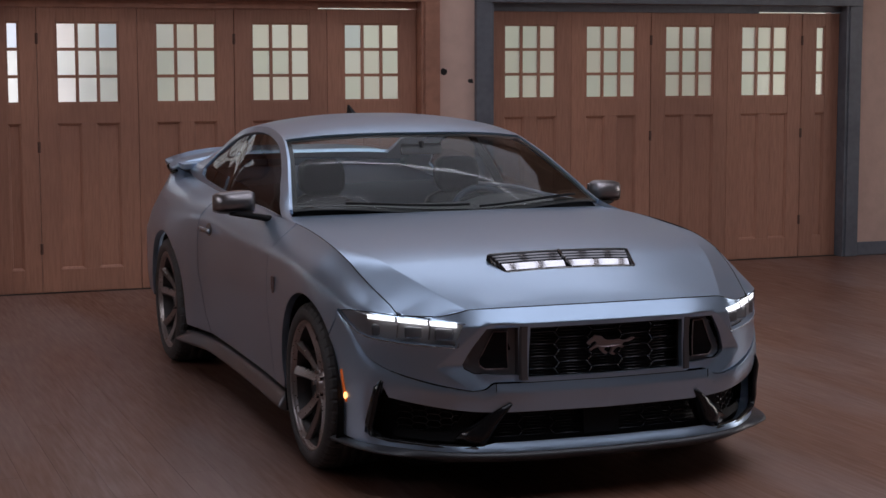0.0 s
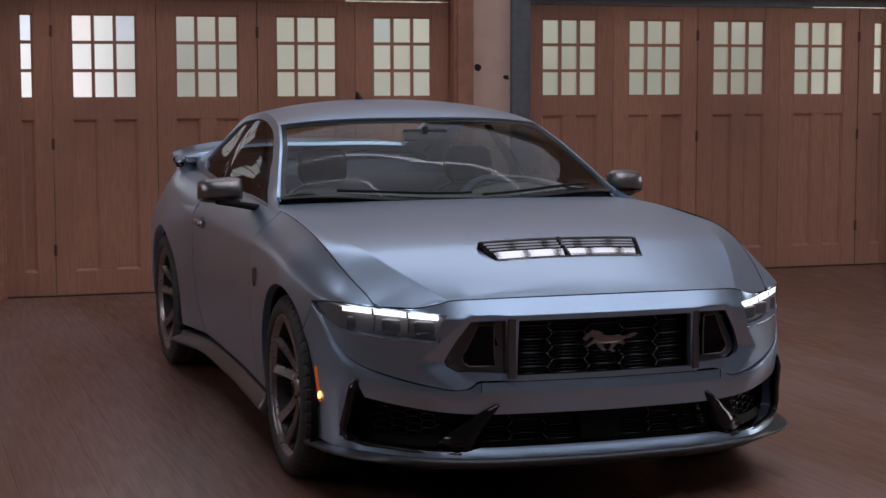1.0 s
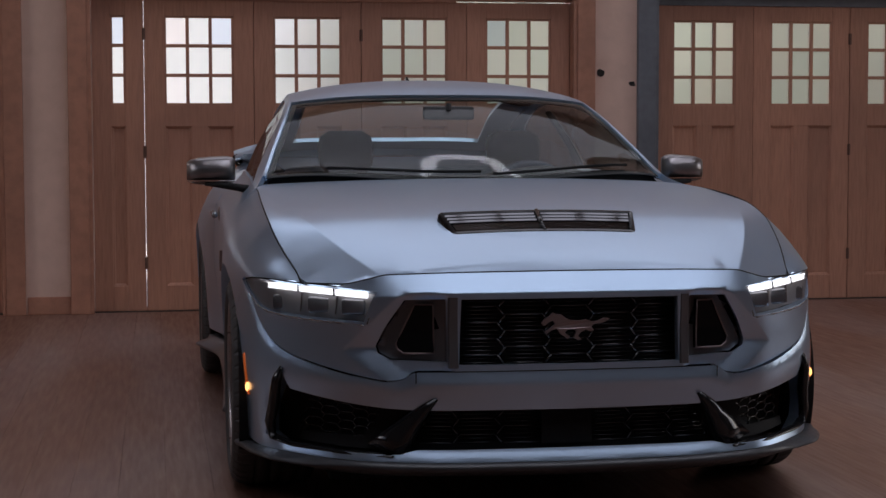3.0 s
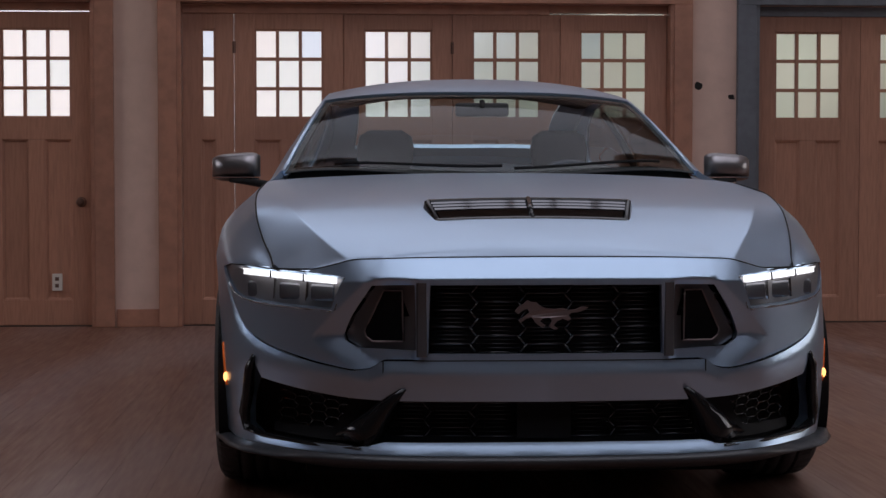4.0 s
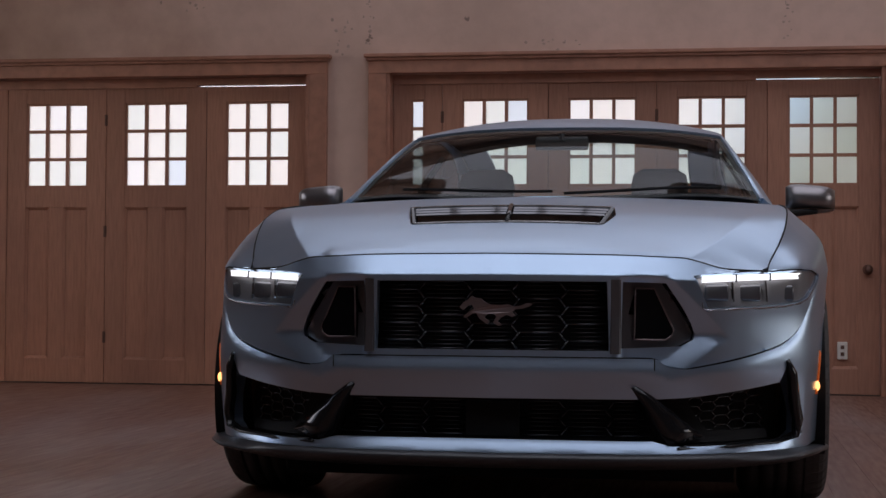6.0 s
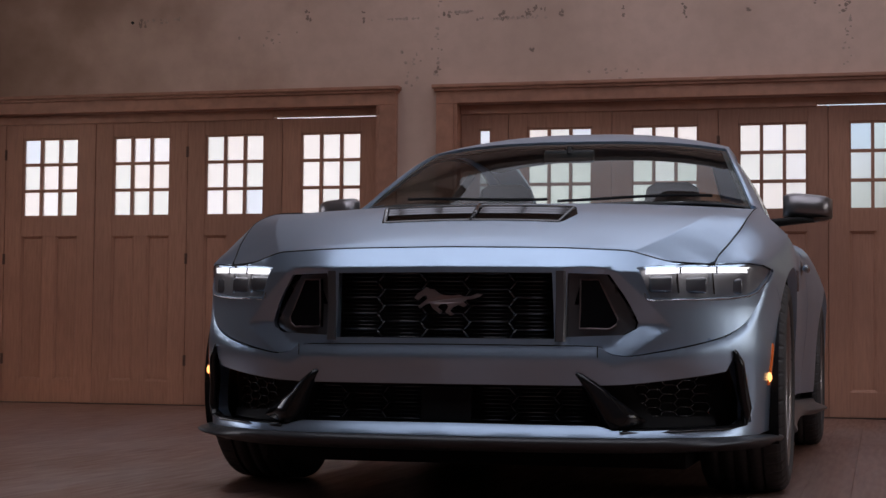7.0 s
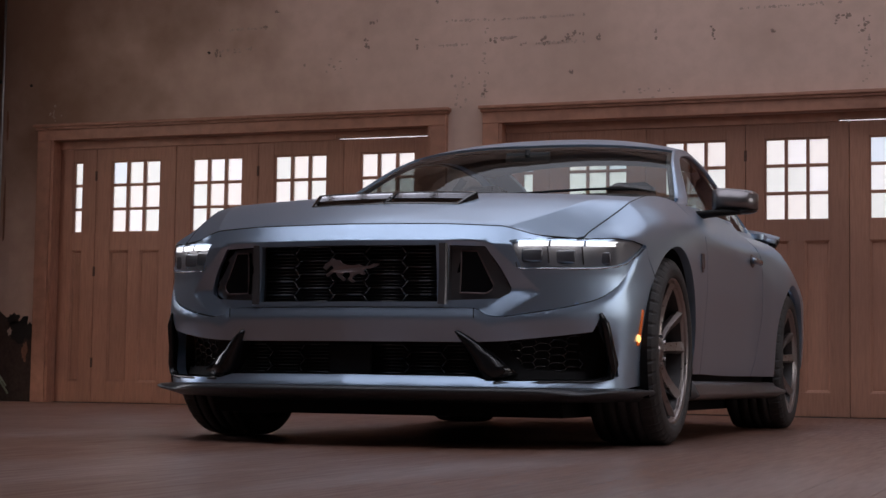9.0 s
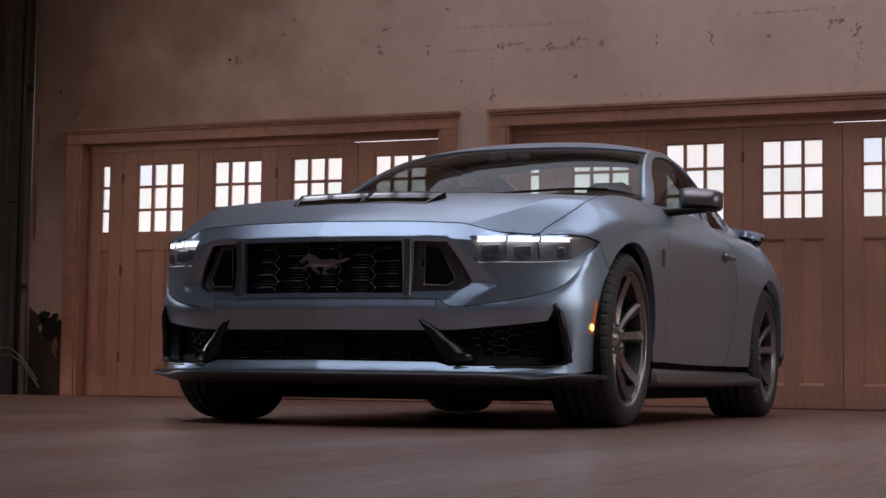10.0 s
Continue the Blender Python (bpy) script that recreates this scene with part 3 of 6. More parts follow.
M_PLATE = material("polished_black", (0.18, 0.18, 0.19), 0.06, metal=1.0)
M_BLACK = material("black_plastic", (0.008, 0.008, 0.0085), 0.65, spec=0.2, grain=0.2, grain_scale=300, bump=0.1, bump_scale=400)
M_MESH = material("grille_mesh", (0.014, 0.014, 0.015), 0.2, coat=1.0)
M_RUBBER = material("tyre_rubber", (0.050, 0.047, 0.046), 0.65, grain=0.3, grain_scale=120, bump=0.1, bump_scale=200)
# rim alloy darkened here for the shade inside the wheel
M_BARREL = material("barrel_shade_paint", (0.055, 0.05, 0.05), 0.5, metal=0.4, grain=0.2, grain_scale=60)
M_ALLOY = material("satin_alloy", (0.345, 0.308, 0.298), 0.31, metal=0.9, grain=0.15, grain_scale=60)
M_DISC = material("brake_disc", (0.32, 0.31, 0.30), 0.3, metal=1.0, grain=0.3, grain_scale=120)
M_CALIPER = material("caliper", (0.03, 0.03, 0.032), 0.3, coat=0.5)
M_SCREEN = glass("windscreen_glass", (0.80, 0.86, 0.84), 0.0, 1.5, alpha_mix=1)
M_TINT = glass("side_glass", (0.24, 0.265, 0.27), 0.0, 1.5, alpha_mix=1)
M_LENS = glass("lamp_lens", (0.72, 0.73, 0.75), 0.0, 1.5, alpha_mix=1)
M_LAMP_IN = material("lamp_housing", (0.42, 0.41, 0.41), 0.45, metal=0.6)
M_BULBIN = material("projector_glass", (0.20, 0.20, 0.21), 0.16, metal=0.4, coat=0.6)
# body paint greyed and darkened for the brown surroundings the mirrors reflect
M_MIRROR = material("mirror_reflection_paint", (0.27, 0.255, 0.26), 0.3, metal=0.85, bump=0.02, bump_scale=900)
M_CHROME = material("chrome", (0.75, 0.75, 0.76), 0.08, metal=1.0)
M_DRL = emitter("running_light", (0.95, 0.98, 1.0), 0.9)
M_AMBER = emitter("amber_marker", (0.75, 0.16, 0.03), 0.07)
M_BULB = emitter("amber_bulb", (1.0, 0.42, 0.12), 1.2)
M_SEAT = material("seat_leather", (0.014, 0.015, 0.017), 0.5, grain=0.2, grain_scale=80, bump=0.2, bump_scale=200)
M_SEAT_B = material("seat_leather_blue", (0.03, 0.042, 0.066), 0.5, grain=0.2, grain_scale=80, bump=0.2, bump_scale=200)
M_TRIMIN = material("cabin_trim", (0.012, 0.012, 0.013), 0.6, grain=0.2, grain_scale=150)
M_BADGE = material("dark_nickel", (0.30, 0.235, 0.23), 0.42, metal=0.8)
M_HANDLE = material("satin_handle", (0.35, 0.38, 0.42), 0.25, metal=0.8)
M_RED = material("tail_lamp", (0.25, 0.01, 0.012), 0.15, coat=1.0)

car = tagged(empty("car", pose(0.008, 0, 0)), "satin grey-blue two-door coupe with lit headlights and black grille", "car")

# ---------------------------------------------------------------- nose
ZLK = [(0.0, 0.468), (0.44, 0.466), (0.458, 0.462), (0.478, 0.447), (0.495, 0.441), (0.53, 0.438), (0.62, 0.452), (0.72, 0.475), (0.80, 0.505), (0.845, 0.545), (0.872, 0.60), (0.889, 0.655)]
_zl = curve([(i, x, z) for i, (x, z) in enumerate(ZLK)])
ZL = [tuple(float(q) for q in _zl(t)) for t in np.linspace(0, len(ZLK) - 1, 45)]
TIP = (0.903, 0.700)


seam_ = np.array([tuple(body(*F(x, z))) for x, z in ZL + [(0.894, 0.672), TIP]])
run_ = np.concatenate([[0], np.cumsum(np.sqrt((np.diff(seam_, axis=0) ** 2).sum(1)))])
SEAM = np.stack([np.interp(np.linspace(0, run_[-1], 700), run_, seam_[:, k]) for k in range(3)], 1)


def seam_gap(p):
    """How far a place of the nose lies from the split line, and how strongly it leans there."""
    d = float(np.sqrt(((SEAM - np.array((abs(p.x), p.y, p.z))) ** 2).sum(1).min()))
    ax = abs(p.x)
    k = min(max((ax - 0.48) / 0.10, 0), 1) * min(max((0.905 - ax) / 0.05, 0), 1)
    return d, (0.006 + 0.008 * k * k * (3 - 2 * k)) * min(max((0.88 - ax) / 0.20, 0), 1)


RIDGE = [(0.494, 0.679), (0.652, 0.520), (0.532, 0.436)]


def dish(x, z):
    """How deep the nose sinks from the ridge round a nostril towards its opening."""
    depth = 9.0
    for (x0, z0), (x1, z1) in zip(RIDGE, RIDGE[1:]):
        n = math.hypot(x1 - x0, z1 - z0)
        depth = min(depth, ((z1 - z0) * (x - x0) - (x1 - x0) * (z - z0)) / n)
    depth = min(depth, (0.690 - z) * 2.0)
    return 0.024 * min(1.0, max(0.0, depth / 0.055)) * min(1.0, max(0.0, (x - 0.34) / 0.03))


def cheek(a, b):
    """The nose above the split line, leaning back under the headlamps."""
    p = body(a, b)
    d, s_ = seam_gap(p)
    return body(a, b, s_ * max(0, 1 - d / 0.15) * min(1, max(0, (0.64 - p.z) / 0.05)) + dish(abs(p.x), p.z))


def lip_out(a):
    """How far the lower lip reaches out at a station."""
    return 0.004 * min(1.0, max(0.0, (4.3 - abs(a)) / 1.0))


def low(a, b):
    """The nose below the split line, rolled over at its upper edge."""
    p = body(a, b)
    d, s_ = seam_gap(p)
    k = min(max((0.545 - abs(p.x)) / 0.055, 0), 1)
    return body(a, b, -0.002 - lip_out(a) * min(max((0.236 - p.z) / 0.030, 0), 1) + 0.011 * k * max(0, 1 - d / 0.038) + 0.006 * (1 - k) * max(0, 1 - d / 0.03) ** 2)


def mirrored(half):
    """A loop symmetric in x from the points of its right half, from the middle above to the middle below."""
    left = [(-a, b) for a, b in reversed(half) if abs(a) > 1e-6]
    return half + left


hl_in_top, hl_in_bot = (0.549, 0.691), (0.588, 0.602)
HL_LOW = [(0.66, 0.604), (0.74, 0.607), (0.80, 0.612), (0.845, 0.621), (0.868, 0.634), (0.886, 0.660)]
up_half = [(0.0, 5.0)] + [(a, 5.0) for a in np.linspace(0.3, 1.8, 6)] + [(2.1, 5.0), (2.42, 5.0), F(0.66, 0.702), F(*hl_in_top), F(*hl_in_bot)] + [F(*q) for q in HL_LOW] + [F(*TIP)]
up_half += [F(x, z) for x, z in reversed(ZL)]
grille_hole = [F(x, z) for x, z in ((-0.318, 0.672), (0.318, 0.672), (0.325, 0.484), (-0.325, 0.484))]
nos = [(0.362, 0.672), (0.478, 0.669), (0.564, 0.532), (0.559, 0.515), (0.525, 0.497), (0.358, 0.490)]
nos_r = [F(x, z) for x, z in nos]
nos_l = [F(-x, z) for x, z in nos]
ridge_rows = [F(s_ * (x + o_), z) for x, z in densify(RIDGE, 0.010, (1, 1)) if z > 0.44 and x > 0.5 for o_ in (-0.006, 0.0, 0.006) for s_ in (-1, 1)]
panel("upper_bumper", mirrored(up_half), [grille_hole, nos_r, nos_l], cheek, M_PAINT, car, step=0.014, scale=BSC, thick=0.024, inward=to_axis, rows=ridge_rows)

arch_f, arch_r = (0.93, 0.338, 0.386), (3.65, 0.342, 0.390)


def arch_points(c, t0, t1, n=22):
    return [(c[0] + c[2] * math.cos(radians(t)), c[1] + c[2] * math.sin(radians(t))) for t in np.linspace(t0, t1, n)]


low_half = [F(x, max(0.2, z - 0.003)) for x, z in ZL] + [F(TIP[0] + 0.004, TIP[1] - 0.004)] + [S(0.600, 0.655), S(0.645, 0.588)]
low_half += [S(y, z) for y, z in arch_points(arch_f, 139, 180, 9)] + [S(0.556, 0.215)] + [(a, 0.0) for a in np.linspace(4.0, 0.0, 9)]
intake_half = [(0.0, 0.352), (0.43, 0.352), (0.52, 0.356), (0.57, 0.361), (0.785, 0.394), (0.808, 0.446), (0.815, 0.442), (0.846, 0.300), (0.850, 0.245), (0.80, 0.231), (0.55, 0.224), (0.49, 0.225), (0.44, 0.238), (0.0, 0.241)]
intake = mirrored([F(x, z) for x, z in intake_half])
panel("lower_bumper", mirrored(low_half), [intake], low, M_PAINT, car, step=0.014, scale=BSC, thick=0.05, inward=to_axis)


# dark body behind the openings
def core(a, b):
    return body(a, b, 0.085)


panel("bumper_core", mirrored([(0, 4.6)] + [(a, 4.6) for a in (0.5, 1, 1.5, 2, 2.6, 3.2, 3.8)] + [(3.9, 0.05)] + [(a, 0.05) for a in (3, 2, 1, 0)]), [], core, M_BLACK, car, step=0.05, scale=BSC, inward=to_axis)


def bar(bm, pts, r, sides=6, flat=1.0):
    """A round bar along points."""
    rings = []
    pts = [Vector(p) for p in pts]
    for i, p in enumerate(pts):
        t = (pts[min(i + 1, len(pts) - 1)] - pts[max(i - 1, 0)]).normalized()
        ref = Vector((0, 0, 1)) if abs(t.z) < 0.9 else Vector((1, 0, 0))
        u = t.cross(ref).normalized()
        w = u.cross(t)
        rings.append([bm.verts.new(p + (u * math.cos(k * 2 * math.pi / sides) + w * math.sin(k * 2 * math.pi / sides) * flat) * r) for k in range(sides)])
    for A, B in zip(rings, rings[1:]):
        for k in range(sides):
            bm.faces.new((A[k], A[(k + 1) % sides], B[(k + 1) % sides], B[k]))
    bm.faces.new(list(reversed(rings[0])))
    bm.faces.new(rings[-1])
    return bm


def honeycomb(name, x0, x1, z0, z1, dx, dz, sink, mat, parent, r=0.0032, keep=None, slats=2):
    """Stretched hexagon cells with fine cross slats, lying behind the skin."""
    bm = bmesh.new()

    def P(x, z, e=0.0):
        a = at_x(x)
        return body(a, at_z(a, z), sink + e)

    nx, nz = int((x1 - x0) / dx) + 2, int((z1 - z0) / dz) + 2
    xm, zm = (x0 + x1) / 2, (z0 + z1) / 2
    c = dz * 0.28
    for i in range(-nx, nx + 1):
        for j in range(-nz, nz + 1):
            cx_, cz_ = xm + i * dx, zm + (j + (0.5 if i % 2 else 0)) * dz
            hx, hz = dx / 2, dz / 2
            loop = [(cx_ - hx - c * 0.5, cz_), (cx_ - hx + c, cz_ + hz), (cx_ + hx - c, cz_ + hz), (cx_ + hx + c * 0.5, cz_)]
            for p, q in zip(loop, loop[1:]):
                mid = ((p[0] + q[0]) / 2, (p[1] + q[1]) / 2)
                if x0 < mid[0] < x1 and z0 < mid[1] < z1 and (keep is None or inside(mid, keep)):
                    bar(bm, [P(*p), P(*q)], r, 6)
            for k in range(slats):
                zz = cz_ - hz + dz * (k + 1) / (slats + 1)
                p, q = (cx_ - hx + c * 0.6, zz), (cx_ + hx - c * 0.6, zz)
                if x0 < cx_ < x1 and z0 < zz < z1 and (keep is None or inside((cx_, zz), keep)):
                    bar(bm, [P(*p, 0.008), P(*q, 0.008)], r * 0.62, 4)
    return part(name, bm, mat, parent, "", True)


honeycomb("grille", -0.325, 0.325, 0.478, 0.680, 0.133, 0.0465, 0.038, M_MESH, car, r=0.0036, slats=3)
honeycomb("lower_grille", -0.47, 0.47, 0.240, 0.350, 0.133, 0.0465, 0.055, M_MESH, car, slats=3)
for s in (-1, 1):
    poly = [(s * x, z) for x, z in ((0.55, 0.356), (0.77, 0.388), (0.79, 0.37), (0.81, 0.262), (0.60, 0.245))]
    honeycomb("side_grille", min(0.55 * s, 0.82 * s), max(0.55 * s, 0.82 * s), 0.24, 0.39, 0.046, 0.026, 0.055, M_MESH, car, r=0.0028, keep=poly, slats=0)

    # nostril: black glass in a stepped surround, recess shade in its darker paint
    nn = [(s * x, z) for x, z in ((0.399, 0.655), (0.452, 0.655), (0.507, 0.542), (0.502, 0.526), (0.484, 0.514), (0.396, 0.515))]
    panel("nostril", [F(*q) for q in nn], [], lambda a, b: body(a, b, 0.036), M_NOSTRIL, car, step=0.02, scale=BSC, thick=0.02, inward=to_axis)
    ring_o = [F(s * x, z) for x, z in nos]
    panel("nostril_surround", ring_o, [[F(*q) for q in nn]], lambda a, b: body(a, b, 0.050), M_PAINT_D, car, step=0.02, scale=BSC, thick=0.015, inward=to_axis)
    nf = bmesh.new()
    bar(nf, [body(*F(*q), 0.033) for q in densify(nn, 0.03, (1, 1)) + [nn[0]]], 0.0024, 8)
    part("nostril_frame", nf, M_BADGE, car, "", True)
    # pillar between grille and nostril, body paint darkened for the floor it reflects
    gp = bmesh.new()
    prev = None
    for z_ in np.linspace(0.476, 0.678, 9):
        ring = []
        for x_, sk_ in ((0.326, 0.055), (0.326, 0.004), (0.330, -0.003), (0.351, -0.003), (0.355, 0.004), (0.355, 0.055)):
            q = body(*F(s * x_, float(z_)), sk_)
            ring.append(gp.verts.new((s * x_, q.y, z_)))
        if prev:
            for k in range(6):
                gp.faces.new((prev[k], prev[(k + 1) % 6], ring[(k + 1) % 6], ring[k]))
        prev = ring
    bmesh.ops.recalc_face_normals(gp, faces=gp.faces[:])
    part("grille_pillar", gp, M_PAINT_D, car)

    # gloss black blade rising between centre and side intake
    bl = bmesh.new()

    def PB(x, z, out):
        a = at_x(s * x)
        return body(a, at_z(a, z), -out)
    prof = [(0.392, 0.385, 0.012), (0.418, 0.358, 0.026), (0.454, 0.315, 0.034), (0.494, 0.262, 0.030), (0.518, 0.229, 0.012)]
    wid = [0.010, 0.018, 0.026, 0.036, 0.042]
    flank = [0.010, 0.022, 0.040, 0.060, 0.072]
    rings = []
    for (x, z, o), w_, f_ in zip(prof, wid, flank):
        rings.append([bl.verts.new(PB(x - w_, z - w_ * 0.3, -0.045)), bl.verts.new(PB(x - w_ * 0.75, z, o * 0.75)), bl.verts.new(PB(x, z + 0.004, o)), bl.verts.new(PB(x + f_, z + f_ * 0.30, o * 0.15)), bl.verts.new(PB(x + f_ * 1.15, z + f_ * 0.32, -0.05))])
    for A, B in zip(rings, rings[1:]):
        for k in range(4):
            bl.faces.new((A[k], A[k + 1], B[k + 1], B[k]))
    bl.faces.new(rings[0])
    bl.faces.new(list(reversed(rings[-1])))
    bmesh.ops.recalc_face_normals(bl, faces=bl.faces[:])
    part("intake_blade", bl, M_GLOSS, car, "gloss black blade", True)
    # gloss black panel between blade and side mesh, running on below the mesh
    sp = [(at_x(s * x), at_z(at_x(s * x), z)) for x, z in ((0.80, 0.236), (0.66, 0.232), (0.53, 0.231), (0.43, 0.350), (0.545, 0.368), (0.626, 0.264), (0.72, 0.262), (0.80, 0.262))]
    panel("intake_panel", sp, [], lambda a, b: body(a, b, 0.036), M_BLACK, car, step=0.03, scale=BSC, thick=0.008, inward=to_axis)
    # gloss black frame of the side intake: outer fin and lower lip
    fb = bmesh.new()
    path = [(0.808, 0.456), (0.822, 0.420), (0.840, 0.340), (0.850, 0.285), (0.846, 0.243), (0.800, 0.229), (0.66, 0.225), (0.515, 0.223)]
    pr = [body(at_x(s * x), at_z(at_x(s * x), z), -0.004) for x, z in path]
    rr = [0.006, 0.015, 0.017, 0.016, 0.012, 0.009, 0.007, 0.007]
    prev = None
    for p, r_ in zip(pr, rr):
        ring = [fb.verts.new(p + Vector((math.cos(k * math.pi / 4) * r_, math.sin(k * math.pi / 4) * r_ * 1.3, math.sin(k * math.pi / 4) * r_ * 0.8))) for k in range(8)]
        if prev:
            for k in range(8):
                fb.faces.new((prev[k], prev[(k + 1) % 8], ring[(k + 1) % 8], ring[k]))
        else:
            fb.faces.new(ring)
        prev = ring
    fb.faces.new(prev)
    bmesh.ops.recalc_face_normals(fb, faces=fb.faces[:])
    part("intake_frame", fb, M_GLOSS, car, "gloss black fin", True)

# number plate blank and sensor
pb_ = bmesh.new()
for q in ((-0.078, 0.342), (0.078, 0.342), (0.078, 0.246), (-0.078, 0.246)):
    a_ = at_x(q[0])
    pb_.verts.new(body(a_, at_z(a_, q[1]), 0.036))
pb_.verts.ensure_lookup_table()
pb_.faces.new(pb_.verts[:])
r = bmesh.ops.extrude_face_region(pb_, geom=pb_.faces[:])
bmesh.ops.translate(pb_, verts=[v for v in r["geom"] if isinstance(v, bmesh.types.BMVert)], vec=(0, 0.012, 0))
bmesh.ops.recalc_face_normals(pb_, faces=pb_.faces[:])
part("sensor_cover", pb_, M_BLACK, car, "smooth dark square sensor cover")

# square seam of the tow eye cover
for s in (-1, 1):
    tc = bmesh.new()
    bar(tc, [body(*F(s * x, z), 0.0005) for x, z in ((0.446, 0.464), (0.446, 0.44), (0.446, 0.412), (0.450, 0.408), (0.47, 0.408), (0.484, 0.409))], 0.0016, 5)
    part("tow_cover_seam", tc, M_BLACK, car)

# splitter
sp = bmesh.new()
stations = [-4.62 + 9.24 * i / 76 for i in range(77)]
prev = None
for a in stations:
    t = abs(a)
    w_ = 0.016 + 0.048 * min(max((t - 2.75) / 0.55, 0), 1) - 0.030 * min(max((t - 3.4) / 0.9, 0), 1)
    lift = -0.012 * min(max((t - 2.3) / 0.5, 0), 1) + 0.016 * min(max((t - 2.9) / 0.6, 0), 1)
    ring = []
    for o, z in ((-0.05, 0.204), (0.002, 0.204), (w_ * 0.8, 0.196 + lift), (w_, 0.190 + lift), (w_ * 0.8, 0.182 + lift * 0.5), (-0.03, 0.160), (-0.25, 0.150)):
        q = body(a, 0.0, -o - lip_out(a))
        ring.append(sp.verts.new((q.x, q.y, z)))
    if prev:
        for k in range(len(ring) - 1):
            sp.faces.new((prev[k], prev[k + 1], ring[k + 1], ring[k]))
    prev = ring
bmesh.ops.recalc_face_normals(sp, faces=sp.faces[:])
part("splitter", sp, M_SPLIT, car, "dark front splitter lip", True)

# ---------------------------------------------------------------- headlamps
for s in (-1, 1):
    lamp_poly = [(s * x, z) for x, z in [hl_in_top, (0.66, 0.701), (0.70, 0.704), (0.77, 0.7055), (0.80, 0.709), (0.85, 0.713), (0.885, 0.711), TIP] + HL_LOW[::-1] + [hl_in_bot]]
    lp = [F(*q) for q in lamp_poly]
    hl = panel("headlight", lp, [], lambda a, b: body(a, b, 0.036 - 0.028 * min(1, max(0, (abs(a) - 3.2) / 0.5))), M_LAMP_IN, car, "clear headlight with white light bar", step=0.03, scale=BSC, thick=0.01, inward=to_axis)
    panel("lens", lp, [], lambda a, b: body(a, b, 0.002), M_LENS, hl, step=0.02, scale=BSC, thick=0.004, inward=to_axis)
    for k, (u0, u1) in enumerate(((0.582, 0.667), (0.676, 0.763), (0.772, 0.862))):
        zt0, zt1 = (0.688, 0.694, 0.699)[k], (0.693, 0.698, 0.703)[k]
        dl = bmesh.new()
        prev = None
        for i in range(9):
            t_ = i / 8
            x_, zt = u0 + (u1 - u0) * t_, zt0 + (zt1 - zt0) * t_
            ring = [dl.verts.new(body(*F(s * x_, z_), e_)) for z_, e_ in ((zt, 0.024), (zt, 0.009), (zt - 0.016, 0.009), (zt - 0.016, 0.024))]
            if prev:
                for j in range(4):
                    dl.faces.new((prev[j], prev[(j + 1) % 4], ring[(j + 1) % 4], ring[j]))
            else:
                dl.faces.new(ring)
            prev = ring
        dl.faces.new(prev)
        bmesh.ops.recalc_face_normals(dl, faces=dl.faces[:])
        part("light_bar", dl, M_DRL, hl, "lit white light bar")
        if k < 2:
            dv = bmesh.new()
            xd = u1 + 0.0045
            bar(dv, [body(*F(s * xd, zt1 + 0.002), 0.010), body(*F(s * xd, zt1 - 0.018), 0.010)], 0.0028, 6)
            part("lamp_divider", dv, M_BLACK, hl)
        c_ = body(*F(s * ((u0 + u1) / 2 + 0.004), 0.645), 0.034)
        lb = bmesh.new()
        nrm = Vector((s * 0.35, -1, 0)).normalized()
        rot = nrm.to_track_quat('Z', 'Y').to_matrix().to_4x4()
        box(lb, -0.036, 0.036, -0.024, 0.024, -0.012, 0.012, 0.009)
        bmesh.ops.transform(lb, matrix=Matrix.Translation(c_) @ rot, verts=lb.verts)
        part("projector", lb, M_BULBIN, hl, "", True)
        rb = bmesh.new()
        bar(rb, [body(*F(s * (u1 + 0.005), 0.682), 0.030), body(*F(s * (u1 + 0.010), 0.620), 0.030)], 0.004)
        part("lamp_rib", rb, M_CHROME, hl)
    # thin black strip added to keep the light bar's glow off the bonnet
    bw = bmesh.new()
    bar(bw, [body(*F(s * x, z), 0.003) for x, z in ((0.560, 0.6935), (0.61, 0.698), (0.66, 0.702), (0.70, 0.705), (0.77, 0.7065), (0.80, 0.710), (0.85, 0.714), (0.885, 0.712), (0.902, 0.703))], 0.0024)
    part("lamp_brow", bw, M_BLACK, hl)
    # thin bright edge below the lamp
    eb = bmesh.new()
    bar(eb, [body(*F(s * x, z), 0.002) for x, z in [(0.551, 0.688), (0.577, 0.600), (0.590, 0.596)] + [(x + 0.002, z - 0.004) for x, z in HL_LOW]], 0.0035)
    part("lamp_seal", eb, M_HANDLE, hl)

# ---------------------------------------------------------------- bonnet
EDGE = [body(a, 5.0) for a in np.linspace(1.6, 7.6, 124)]
ey_, exx, ez_ = [p.y for p in EDGE], [p.x for p in EDGE], [p.z for p in EDGE]
HC = curve([(0.05, 0.735), (0.09, 0.751), (0.14, 0.769), (0.25, 0.804), (0.43, 0.856), (0.58, 0.893), (0.80, 0.926), (1.10, 0.955), (1.50, 0.982), (1.70, 0.985)])
XC = curve([(0.05, 0.50), (0.14, 0.525), (0.21, 0.557), (0.40, 0.635), (0.56, 0.69), (0.80, 0.745), (1.1, 0.785), (1.4, 0.80), (1.7, 0.80)])


